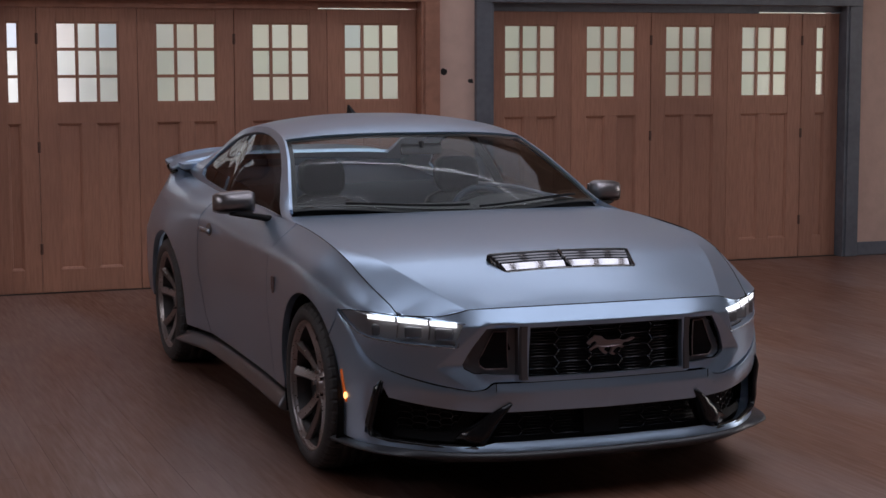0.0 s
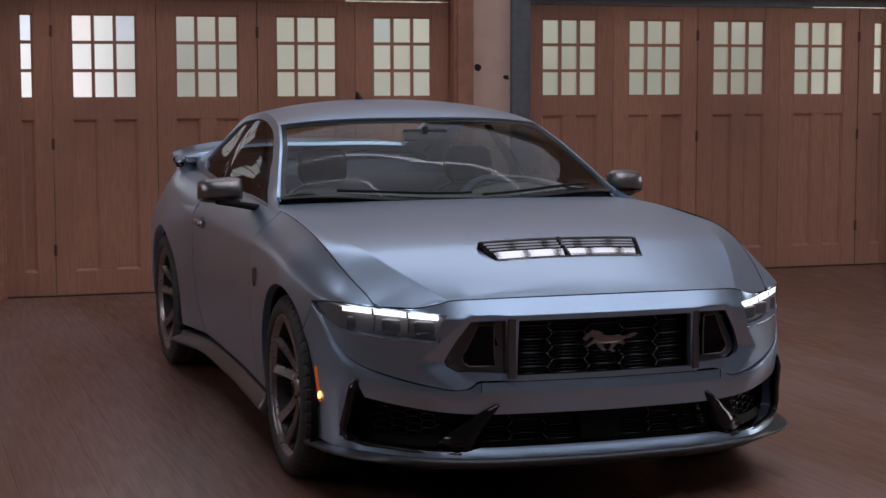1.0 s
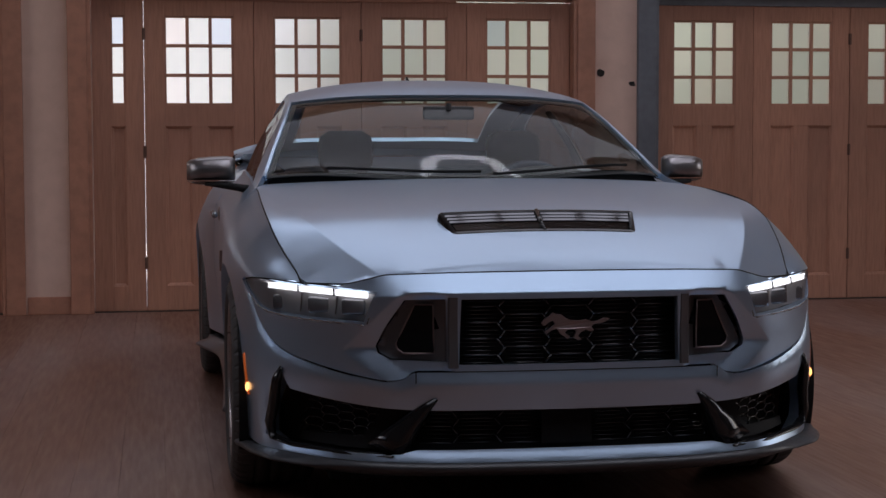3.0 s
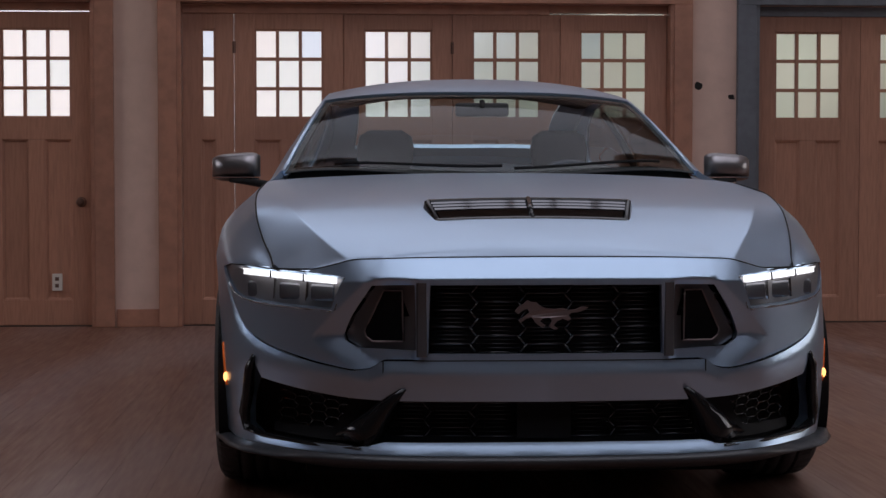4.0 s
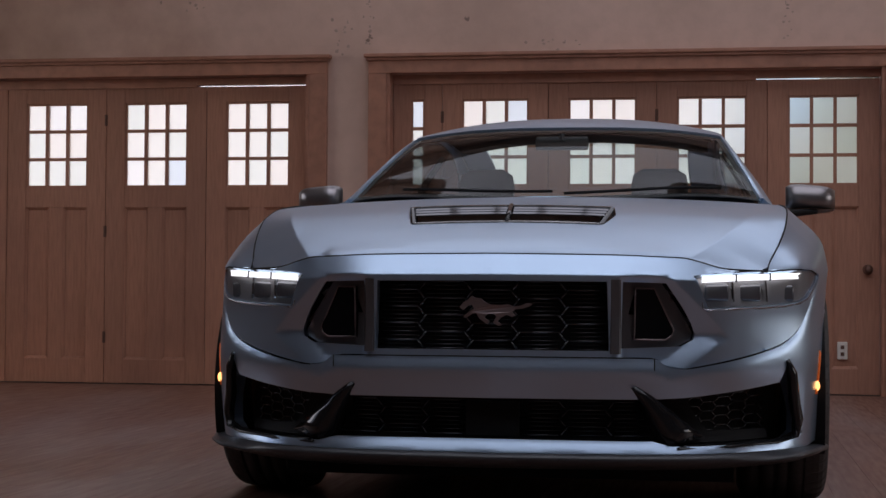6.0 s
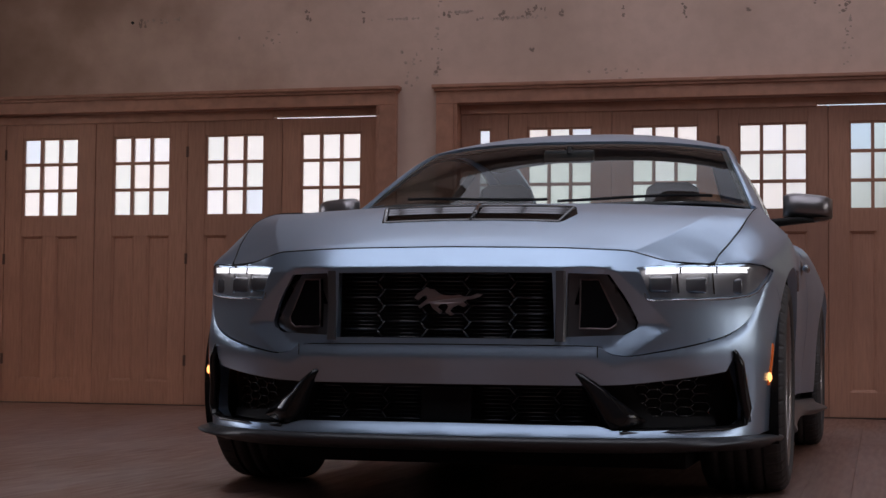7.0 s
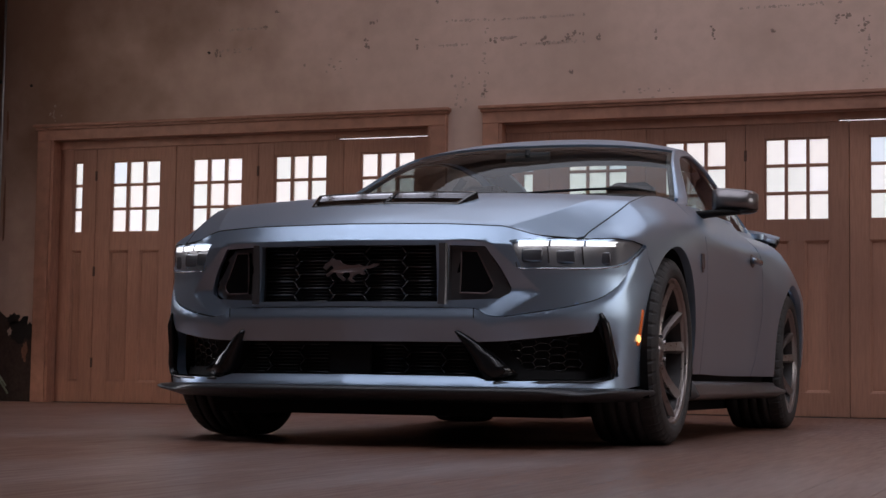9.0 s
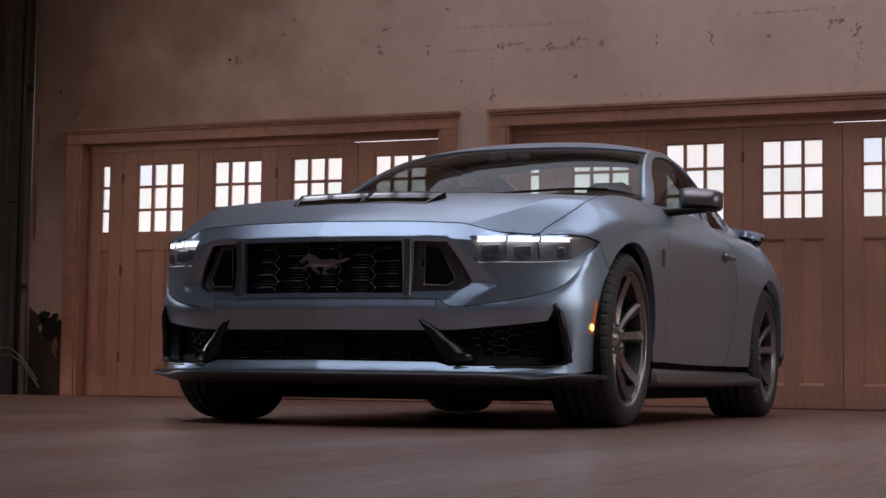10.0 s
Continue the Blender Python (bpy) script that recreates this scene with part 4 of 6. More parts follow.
def bonnet_form(x, y):
    ax = abs(x)
    xe, ze = float(np.interp(y, ey_, exx)), float(np.interp(y, ey_, ez_))
    sweep = 0.085 * (min(ax, 0.62) / 0.54) ** 2 * min(1, max(0, 1 - (y - 0.1) / 0.7))
    xc, zc = min(XC(y), xe - 0.004), HC(max(0.05, y - sweep))
    fall = 0.014 + 0.014 * min(1, max(0, (y - 0.15) / 0.7))
    z = zc - fall * (min(ax, xc) / xc) ** 2.2
    if ax > xc:
        t = min((ax - xc) / max(xe - xc, 1e-3), 1.0)
        soft = min(1, max(0, (y - 0.5) / 0.5))
        ze = min(ze, z)
        z = z + (ze - z) * (t * (1 - soft) + soft * t * t)
    return z


# the front edge of the bonnet meets the nose
NOSE_TOP = [body(a, 5.0) for a in np.linspace(0.0, 1.6, 33)]
nx_, ny_ = [p.x for p in NOSE_TOP], [p.y for p in NOSE_TOP]
nd_ = [p.z - bonnet_form(p.x, p.y) for p in NOSE_TOP] + [0.0]
nx_.append(nx_[-1] + 0.03)
ny_.append(ny_[-1] + 0.013)


def bonnet(x, y):
    ax = abs(x)
    yf = float(np.interp(ax, nx_, ny_))
    w = max(0.0, 1 - max(0.0, y - yf) / 0.14) ** 2
    return Vector((x, y, bonnet_form(x, y) + w * float(np.interp(ax, nx_, nd_))))


def cowl(u):
    return 1.54 + 0.24 * u * u


front_h = []
for a in np.linspace(0.0, 1.6, 12):
    p = body(a, 5.0)
    front_h.append((p.x, p.y + 0.006))
side_h = [(p.x - 0.003, p.y + 0.004) for p in EDGE[2:12:2]] + [(p.x - 0.005, p.y) for p in EDGE[12::4] if p.y < 1.60]
hb_half = front_h + side_h + [(0.80 * u, cowl(u) - 0.016) for u in (1.0, 0.8, 0.6, 0.4, 0.2, 0.0)]
vent_poly = [(-0.300, 0.534), (0.300, 0.534), (0.310, 0.522), (0.284, 0.402), (0.272, 0.394), (-0.272, 0.394), (-0.284, 0.402), (-0.310, 0.522)]
crease = [(s_ * (XC(float(y_)) + o_), float(y_)) for y_ in np.arange(0.15, 1.2, 0.009) for o_ in (-0.016, -0.005, 0.005, 0.016) for s_ in (-1, 1)]
panel("bonnet", mirrored(hb_half), [vent_poly], bonnet, M_PAINT, car, rows=crease, step=0.022, thick=0.02, inward=lambda p: Vector((0, 0, -1)))

vent = part("bonnet_vent", sheet(vent_poly, [], lambda x, y: bonnet(x, y) - Vector((0, 0, 0.045)), 0.04, thick=0.002, inward=lambda p: Vector((0, 0, -1))), M_BLACK, car, "gloss black bonnet vent with slats")


def vent_top(x, y, dz=0.0):
    """The vent's upper face, which rises above the bonnet towards its rear."""
    return bonnet(x, y) + Vector((0, 0, 0.003 + 0.021 * min(1, max(0, (y - 0.40) / 0.12)) + dz))


fb = bmesh.new()
prev, first = None, None
ring_pts = densify(vent_poly, 0.02, (1, 1))
for i, (x, y) in enumerate(ring_pts):
    (xa, ya), (xb, yb) = ring_pts[i - 1], ring_pts[(i + 1) % len(ring_pts)]
    n_ = math.hypot(xb - xa, yb - ya)
    ix, iy = (yb - ya) / n_, -(xb - xa) / n_
    ring = [fb.verts.new(bonnet(x - ix * 0.004, y - iy * 0.004) - Vector((0, 0, 0.003))), fb.verts.new(vent_top(x, y, -0.003)), fb.verts.new(vent_top(x + ix * 0.004, y + iy * 0.004)),
            fb.verts.new(vent_top(x + ix * 0.011, y + iy * 0.011)), fb.verts.new(vent_top(x + ix * 0.014, y + iy * 0.014, -0.004)), fb.verts.new(vent_top(x + ix * 0.014, y + iy * 0.014, -0.045))]
    if prev:
        for k in range(5):
            fb.faces.new((prev[k], prev[k + 1], ring[k + 1], ring[k]))
    else:
        first = ring
    prev = ring
for k in range(5):
    fb.faces.new((prev[k], prev[k + 1], first[k + 1], first[k]))
bmesh.ops.recalc_face_normals(fb, faces=fb.faces[:])
part("frame", fb, M_GLOSS, vent)
for s in (-1, 1):
    # thin slats across the rear half
    for k in range(3):
        sb, prev = bmesh.new(), None
        yy, x1_ = 0.472 + 0.019 * k, 0.283 + 0.004 * k
        for i in range(9):
            x = s * (0.010 + (x1_ - 0.010) * i / 8)
            ring = [sb.verts.new(vent_top(x, yy + dy, dz)) for dy, dz in ((-0.0025, -0.009), (-0.002, -0.006), (0.002, -0.002), (0.003, -0.003), (0.0, -0.012))]
            if prev:
                for q in range(5):
                    sb.faces.new((prev[q], prev[(q + 1) % 5], ring[(q + 1) % 5], ring[q]))
            else:
                sb.faces.new(ring)
            prev = ring
        sb.faces.new(prev)
        bmesh.ops.recalc_face_normals(sb, faces=sb.faces[:])
        part("slat", sb, M_PLATE, vent)
    # smooth sloping plate across the front half
    lip, prev = bmesh.new(), None
    for i in range(13):
        t_ = i / 12
        ring = [lip.verts.new(vent_top(s * (0.008 + (xe_ - 0.008) * t_), y_, dz)) for xe_, y_, dz in ((0.262, 0.406, -0.014), (0.270, 0.432, -0.009), (0.276, 0.456, -0.004), (0.276, 0.458, -0.022), (0.262, 0.406, -0.022))]
        if prev:
            for q in range(5):
                lip.faces.new((prev[q], prev[(q + 1) % 5], ring[(q + 1) % 5], ring[q]))
        else:
            lip.faces.new(ring)
        prev = ring
    lip.faces.new(prev)
    bmesh.ops.recalc_face_normals(lip, faces=lip.faces[:])
    part("vent_plate", lip, M_PLATE, vent)
db = bmesh.new()
bar(db, [vent_top(0, 0.404, -0.006), vent_top(0, 0.46, -0.004), vent_top(0, 0.526, -0.002)], 0.008, 8)
part("divider", db, M_GLOSS, vent, "", True)
part("engine_bay", boxed(-0.50, 0.50, 0.36, 1.40, 0.30, 0.66), M_BLACK, car)

# black bars laid round the bonnet for the shade in its gap
for s in (-1, 1):
    se = bmesh.new()
    bar(se, [Vector((s * p.x, p.y, p.z)) + Vector((s * -0.001, 0.002, 0.0005)) for p in [body(a, 5.0) for a in np.linspace(0.0, 3.0, 61)]], 0.0030, 6)
    part("bonnet_seal", se, M_BLACK, car)
    se = bmesh.new()
    bar(se, [Vector((s * (p.x - 0.0025), p.y, p.z - 0.0015)) for p in [body(a, 5.0) for a in np.linspace(3.0, 7.1, 61)]], 0.0028, 6)
    part("bonnet_seal", se, M_BLACK, car)

# ---------------------------------------------------------------- flanks
GAPF = [(1.500, None), (1.545, 0.86), (1.570, 0.75), (1.560, 0.50), (1.520, 0.262)]
GAPR = [(3.02, None), (3.05, 0.80), (3.04, 0.55), (2.97, 0.35), (2.90, 0.262)]


def gap_line(g, off, s):
    out = []
    for y, z in g:
        a = at_y(y + off)
        out.append((s * a, 5.0 if z is None else at_z(a, z)))
    return out


for s in (-1, 1):
    axis_in = to_axis
    top = lambda y0, y1, n: [(s * at_y(y), 5.0) for y in np.linspace(y0, y1, n)]
    # front wing
    fo = [(s * 3.02, 5.0)] + top(0.42, 1.495, 22) + gap_line(GAPF, -0.003, s) + [S(1.313, 0.262, s), S(1.308, 0.335, s)]
    fo += [S(y, z, s) for y, z in arch_points(arch_f, 2, 137, 26)] + [S(0.604, 0.660, s), F(s * (TIP[0] + 0.004), TIP[1] + 0.003), F(s * 0.885, 0.7135), F(s * 0.85, 0.7155), F(s * 0.80, 0.7115)]
    panel("front_wing", fo, [], body, M_PAINT, car, step=0.022, scale=BSC, thick=0.03, inward=axis_in)
    # door
    do = top(1.512, 3.012, 14) + gap_line(GAPR, -0.003, s)[1:] + [S(1.60, 0.262, s)] + list(reversed(gap_line(GAPF, 0.003, s)))[:-1]
    dr = panel("door", do, [], body, M_PAINT, car, step=0.03, scale=BSC, thick=0.02, inward=axis_in)
    # handle
    hb2 = bmesh.new()
    base = body(*S(2.86, 0.803, s))
    box(hb2, -0.012, 0.012, -0.10, 0.10, -0.014, 0.014, 0.010)
    part("handle", hb2, M_HANDLE, dr, "satin metal door handle", True, Matrix.Translation(base + Vector((s * 0.022, 0, 0))))
    # dark paint on the cup stands for the shade in its hollow
    pk = bmesh.new()
    bmesh.ops.create_uvsphere(pk, u_segments=16, v_segments=8, radius=1, matrix=Matrix.Translation(base + Vector((s * -0.004, -0.01, 0))) @ Matrix.Diagonal((0.010, 0.075, 0.034, 1)))
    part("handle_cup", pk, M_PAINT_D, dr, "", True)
    # rear quarter
    qo = top(3.028, 4.30, 20) + [S(4.34, 0.60, s), S(4.30, 0.36, s)] + [S(4.06, 0.32, s)] + [S(y, z, s) for y, z in arch_points(arch_r, 1, 178, 30)]
    qo += [S(3.255, 0.262, s)] + list(reversed(gap_line(GAPR, 0.003, s)))[:-1]
    panel("rear_quarter", qo, [], body, M_PAINT, car, step=0.028, scale=BSC, thick=0.03, inward=axis_in)
    # sill skirt
    sk = bmesh.new()
    prev = None
    for i in range(41):
        y = 1.325 + 1.925 * i / 40
        flare = 0.055 * max(0, (y - 2.75) / 0.5) ** 1.5
        q = body(at_y(y), 0.6)
        ring = [sk.verts.new((s * (abs(q.x) + o), y, z)) for o, z in ((-0.03, 0.236), (0.004, 0.232), (0.014, 0.215), (0.030 + flare * 0.6, 0.186 + flare * 0.2), (0.034 + flare * 0.6, 0.176 + flare * 0.2), (0.010, 0.162), (-0.12, 0.150))]
        if prev:
            for k in range(6):
                sk.faces.new((prev[k], prev[k + 1], ring[k + 1], ring[k]))
        else:
            sk.faces.new(ring)
        prev = ring
    sk.faces.new(prev)
    bmesh.ops.recalc_face_normals(sk, faces=sk.faces[:])
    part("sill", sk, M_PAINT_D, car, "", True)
    panel("sill_core", [S(1.33, 0.28, s), S(3.24, 0.28, s), S(3.24, 0.17, s), S(1.33, 0.17, s)], [], lambda a, b: body(a, b, 0.05), M_BLACK, car, step=0.08, scale=BSC, inward=axis_in)
    # wheel housings
    for cy, cz, R in (arch_f, arch_r):
        wb = bmesh.new()
        ang = [radians(t) for t in np.linspace(-25, 205, 30)]
        A = [wb.verts.new((s * 0.925, cy + (R + 0.004) * math.cos(t), cz + (R + 0.004) * math.sin(t))) for t in ang]
        B = [wb.verts.new((s * 0.56, cy + (R + 0.004) * math.cos(t), cz + (R + 0.004) * math.sin(t))) for t in ang]
        for k in range(len(ang) - 1):
            wb.faces.new((A[k], A[k + 1], B[k + 1], B[k]))
        wb.faces.new(B)
        part("wheel_housing", wb, M_BLACK, car)
    # side marker lamp
    mk = [(0.538, 0.478), (0.549, 0.472), (0.524, 0.352), (0.510, 0.352)]
    panel("side_marker", [S(y, z, s) for y, z in mk], [], lambda a, b: body(a, b, -0.005), M_AMBER, car, "amber side marker light", step=0.02, scale=BSC, thick=0.01, inward=axis_in)
    bb = bmesh.new()
    bmesh.ops.create_uvsphere(bb, u_segments=10, v_segments=8, radius=0.008, matrix=Matrix.Translation(body(*S(0.519, 0.376, s), -0.004)) @ Matrix.Diagonal((1, 1, 1.8, 1)))
    part("marker_bulb", bb, M_BULB, car, "", True)
    # wing badge: a plain small upright bar shape
    gb = bmesh.new()
    c_ = body(*S(1.425, 0.70, s))
    bar(gb, [c_ + Vector((s * 0.003, -0.012, 0.034)), c_ + Vector((s * 0.004, -0.012, -0.02)), c_ + Vector((s * 0.003, 0.0, -0.036))], 0.006)
    bar(gb, [c_ + Vector((s * 0.003, 0.012, 0.034)), c_ + Vector((s * 0.004, 0.012, -0.02)), c_ + Vector((s * 0.003, 0.0, -0.036))], 0.006)
    part("wing_badge", gb, M_BADGE, car)

# tail
ro = [(a, 5.0) for a in (12.1, 12.6, 13, 13.5, 14, 14.5, 15)]
for s in (-1, 1):
    panel("rear_bumper", [(s * a, b) for a, b in [(at_y(4.306), 5.0)] + ro + [(15, 0.3), (14, 0.3), (13, 0.3), (at_y(4.31), at_z(at_y(4.31), 0.36)), (at_y(4.346), at_z(at_y(4.346), 0.60))]], [], body, M_PAINT, car, step=0.05, scale=BSC, inward=to_axis)
    panel("tail_light", [(s * a, b) for a, b in ((13.3, 4.7), (14.4, 4.7), (14.3, 3.7), (13.4, 3.7))], [], lambda a, b: body(a, b, -0.006), M_RED, car, step=0.05, scale=BSC, inward=to_axis)
part("underbody", boxed(-0.66, 0.66, 0.42, 4.45, 0.100, 0.16), M_BLACK, car)

# ---------------------------------------------------------------- cabin shell
RAIL = curve([(1.50, 0.815, 0.945), (1.73, 0.778, 0.985), (1.95, 0.722, 1.095), (2.20, 0.659, 1.215), (2.45, 0.617, 1.292), (2.80, 0.595, 1.325), (3.20, 0.588, 1.308), (3.60, 0.590, 1.232), (3.95, 0.610, 1.128), (4.30, 0.640, 1.05)])
ROOF = curve([(1.46, 0.957), (1.60, 1.021), (1.85, 1.136), (2.10, 1.243), (2.28, 1.309), (2.45, 1.354), (2.65, 1.380), (2.90, 1.386), (3.25, 1.368), (3.60, 1.316), (4.00, 1.182), (4.30, 1.075), (4.45, 1.05)])


def roof(u, y, sink=0.0):
    xr, zr = RAIL(y)
    zc = ROOF(y)
    if y < 1.9:
        zr = min(zr, zc)
    return Vector((u * xr, y, zr + (zc - zr) * (1 - abs(u) ** 2.5) - sink))


def header(u):
    return 2.28 + 0.10 * u * u


US = np.linspace(-0.982, 0.982, 15)
GSC = (0.66, 1.0)
screen_loop = [(u, cowl(u) - 0.026) for u in US] + [(u, header(u)) for u in reversed(US)]
back_loop = [(u, 3.28 + 0.05 * u * u) for u in np.linspace(-0.80, 0.80, 9)] + [(u, 4.12 - 0.1 * u * u) for u in np.linspace(0.78, -0.78, 9)]
roof_loop = [(-1, cowl(1) - 0.03), (-0.982, cowl(0.982) - 0.03)] + [(u, header(u)) for u in US] + [(0.982, cowl(0.982) - 0.03), (1, cowl(1) - 0.03)] + [(1, y) for y in np.linspace(1.75, 4.28, 40)] + [(-1, y) for y in np.linspace(4.28, 1.75, 40)]
panel("roof", roof_loop, [back_loop], roof, M_PAINT, car, step=0.03, scale=GSC, thick=0.02, inward=lambda p: Vector((0, 0, -1)))


def pane_part(name, loop, fn, mat, label="", scale=GSC):
    bm = sheet(loop, [], fn, 0.05, scale, flange=False, inward=lambda p: Vector((-p.x * 0.3, 0.2, -1)))
    for f in bm.faces:
        f.smooth = True
    ob = part(name, bm, mat, car, label)
    ob.visible_shadow = False
    return ob


pane_part("windscreen", screen_loop, lambda u, y: roof(u, y, 0.006), M_SCREEN, "clear curved windscreen")
pane_part("rear_window", back_loop, lambda u, y: roof(u, y, 0.006), M_SCREEN)
# black band round the windscreen
inner = [(u * 0.968, cowl(u) + 0.004) for u in US] + [(u * 0.965, header(u) - 0.030) for u in reversed(US)]
panel("screen_band", screen_loop, [inner], lambda u, y: roof(u, y, 0.012), M_TRIMIN, car, step=0.03, scale=GSC, thick=0.003, inward=lambda p: Vector((0, 0, -1)))


def flank(y, w, sink=0.0):
    """The side of the cabin between the waistline (w = 0) and the roof edge (w = 1)."""
    p = body(at_y(y), 5.0)
    xr, zr = RAIL(y)
    x = p.x + (xr - p.x) * w + 0.020 * math.sin(math.pi * w) * min(1, max(0, (y - 1.6) / 0.4))
    z = p.z + (max(zr, p.z + 0.002) - p.z) * w
    return Vector((x - sink, y, z))


side_loop = [(y, 0.0) for y in np.linspace(1.51, 4.28, 30)] + [(y, 1.0) for y in np.linspace(4.28, 1.51, 40)]
glass_loop = [(1.72, 0.12), (1.82, 0.46), (1.94, 0.70), (2.10, 0.83), (2.30, 0.895), (2.60, 0.915), (2.90, 0.92), (3.20, 0.90), (3.50, 0.83), (3.72, 0.69), (3.86, 0.46), (3.83, 0.22), (3.68, 0.09), (3.20, 0.04), (2.40, 0.03)]
for s in (-1, 1):
    def fl(y, w, k=0.0, s=s):
        p = flank(y, w, k)
        return Vector((s * p.x, p.y, p.z))
    inw = lambda p: Vector((-p.x, 0, 0))
    panel("cabin_side", side_loop, [glass_loop], fl, M_PAINT, car, step=0.035, scale=(1, 0.33), thick=0.02, inward=inw)
    bm = sheet(glass_loop, [], lambda y, w: fl(y, w, 0.010), 0.06, (1, 0.33), flange=False, inward=inw)
    for f in bm.faces:
        f.smooth = True
    ob = part("side_window", bm, M_TINT, car, "tinted side window")
    ob.visible_shadow = False
    panel("window_post", [(2.93, 0.05), (3.04, 0.05), (3.10, 0.81), (3.00, 0.82)], [], lambda y, w: fl(y, w, 0.013), M_TRIMIN, car, step=0.06, scale=(1, 0.33), thick=0.004, inward=inw)

# boot lid and spoiler
panel("boot_lid", [(-0.72, 4.26), (0.72, 4.26), (0.70, 4.60), (0.55, 4.72), (0, 4.76), (-0.55, 4.72), (-0.70, 4.60)], [], lambda x, y: Vector((x, y, 1.055 + 0.02 * (1 - (x / 0.72) ** 2) - 0.03 * max(0, y - 4.5))), M_PAINT, car, step=0.06, thick=0.03, inward=lambda p: Vector((0, 0, -1)))
bm = bmesh.new()
prev = None
for i in range(25):
    u = -1 + 2 * i / 24
    x, zc, yc = u * 0.750, 1.098 - 0.070 * abs(u) ** 4, 4.60 - 0.06 * abs(u) ** 2
    ring = [bm.verts.new((x, yc + dy, zc + dz)) for dy, dz in ((-0.12, -0.014), (-0.08, 0.008), (0.03, 0.020), (0.11, 0.040), (0.11, 0.022), (0.0, -0.012))]
    if prev:
        for k in range(6):
            bm.faces.new((prev[k], prev[(k + 1) % 6], ring[(k + 1) % 6], ring[k]))
    else:
        bm.faces.new(ring)
    prev = ring
bm.faces.new(prev)
bmesh.ops.recalc_face_normals(bm, faces=bm.faces[:])
wing = part("spoiler", bm, M_PAINT, car, "raised rear spoiler", True)
for s in (-1, 1):
    bb = bmesh.new()
    bar(bb, [(s * 0.70, 4.46, 0.985), (s * 0.73, 4.52, 1.005), (s * 0.745, 4.55, 1.035)], 0.020, 8)
    part("spoiler_foot", bb, M_GLOSS, wing, "", True)
bb = bmesh.new()
fin_v = [(-0.05, 0.0), (0.06, 0.0), (0.07, 0.045), (0.055, 0.048)]
A = [bb.verts.new((-0.012 if z < 0.01 else -0.003, 3.25 + y, 1.372 + z)) for y, z in fin_v]
B = [bb.verts.new((0.012 if z < 0.01 else 0.003, 3.25 + y, 1.372 + z)) for y, z in fin_v]
for k in range(4):
    bb.faces.new((A[k], A[(k + 1) % 4], B[(k + 1) % 4], B[k]))
bb.faces.new(A); bb.faces.new(list(reversed(B)))
bmesh.ops.recalc_face_normals(bb, faces=bb.faces[:])
part("antenna", bb, M_BLACK, car)

# ---------------------------------------------------------------- wheels
def revolve(bm, prof, seg, smooth=True, bump=None):
    """Turns a profile of (x, r) about the x axis."""
    rings = []
    for i in range(seg):
        t = 2 * math.pi * i / seg
        ring = []
        for k, (x, r_) in enumerate(prof):
            rr_ = r_ - (bump(i, k) if bump else 0)
            ring.append(bm.verts.new((x, rr_ * math.cos(t), rr_ * math.sin(t))))
        rings.append(ring)
    for i in range(seg):
        A, B = rings[i], rings[(i + 1) % seg]
        for k in range(len(prof) - 1):
            f = bm.faces.new((A[k], A[k + 1], B[k + 1], B[k]))
            f.smooth = smooth
    return bm


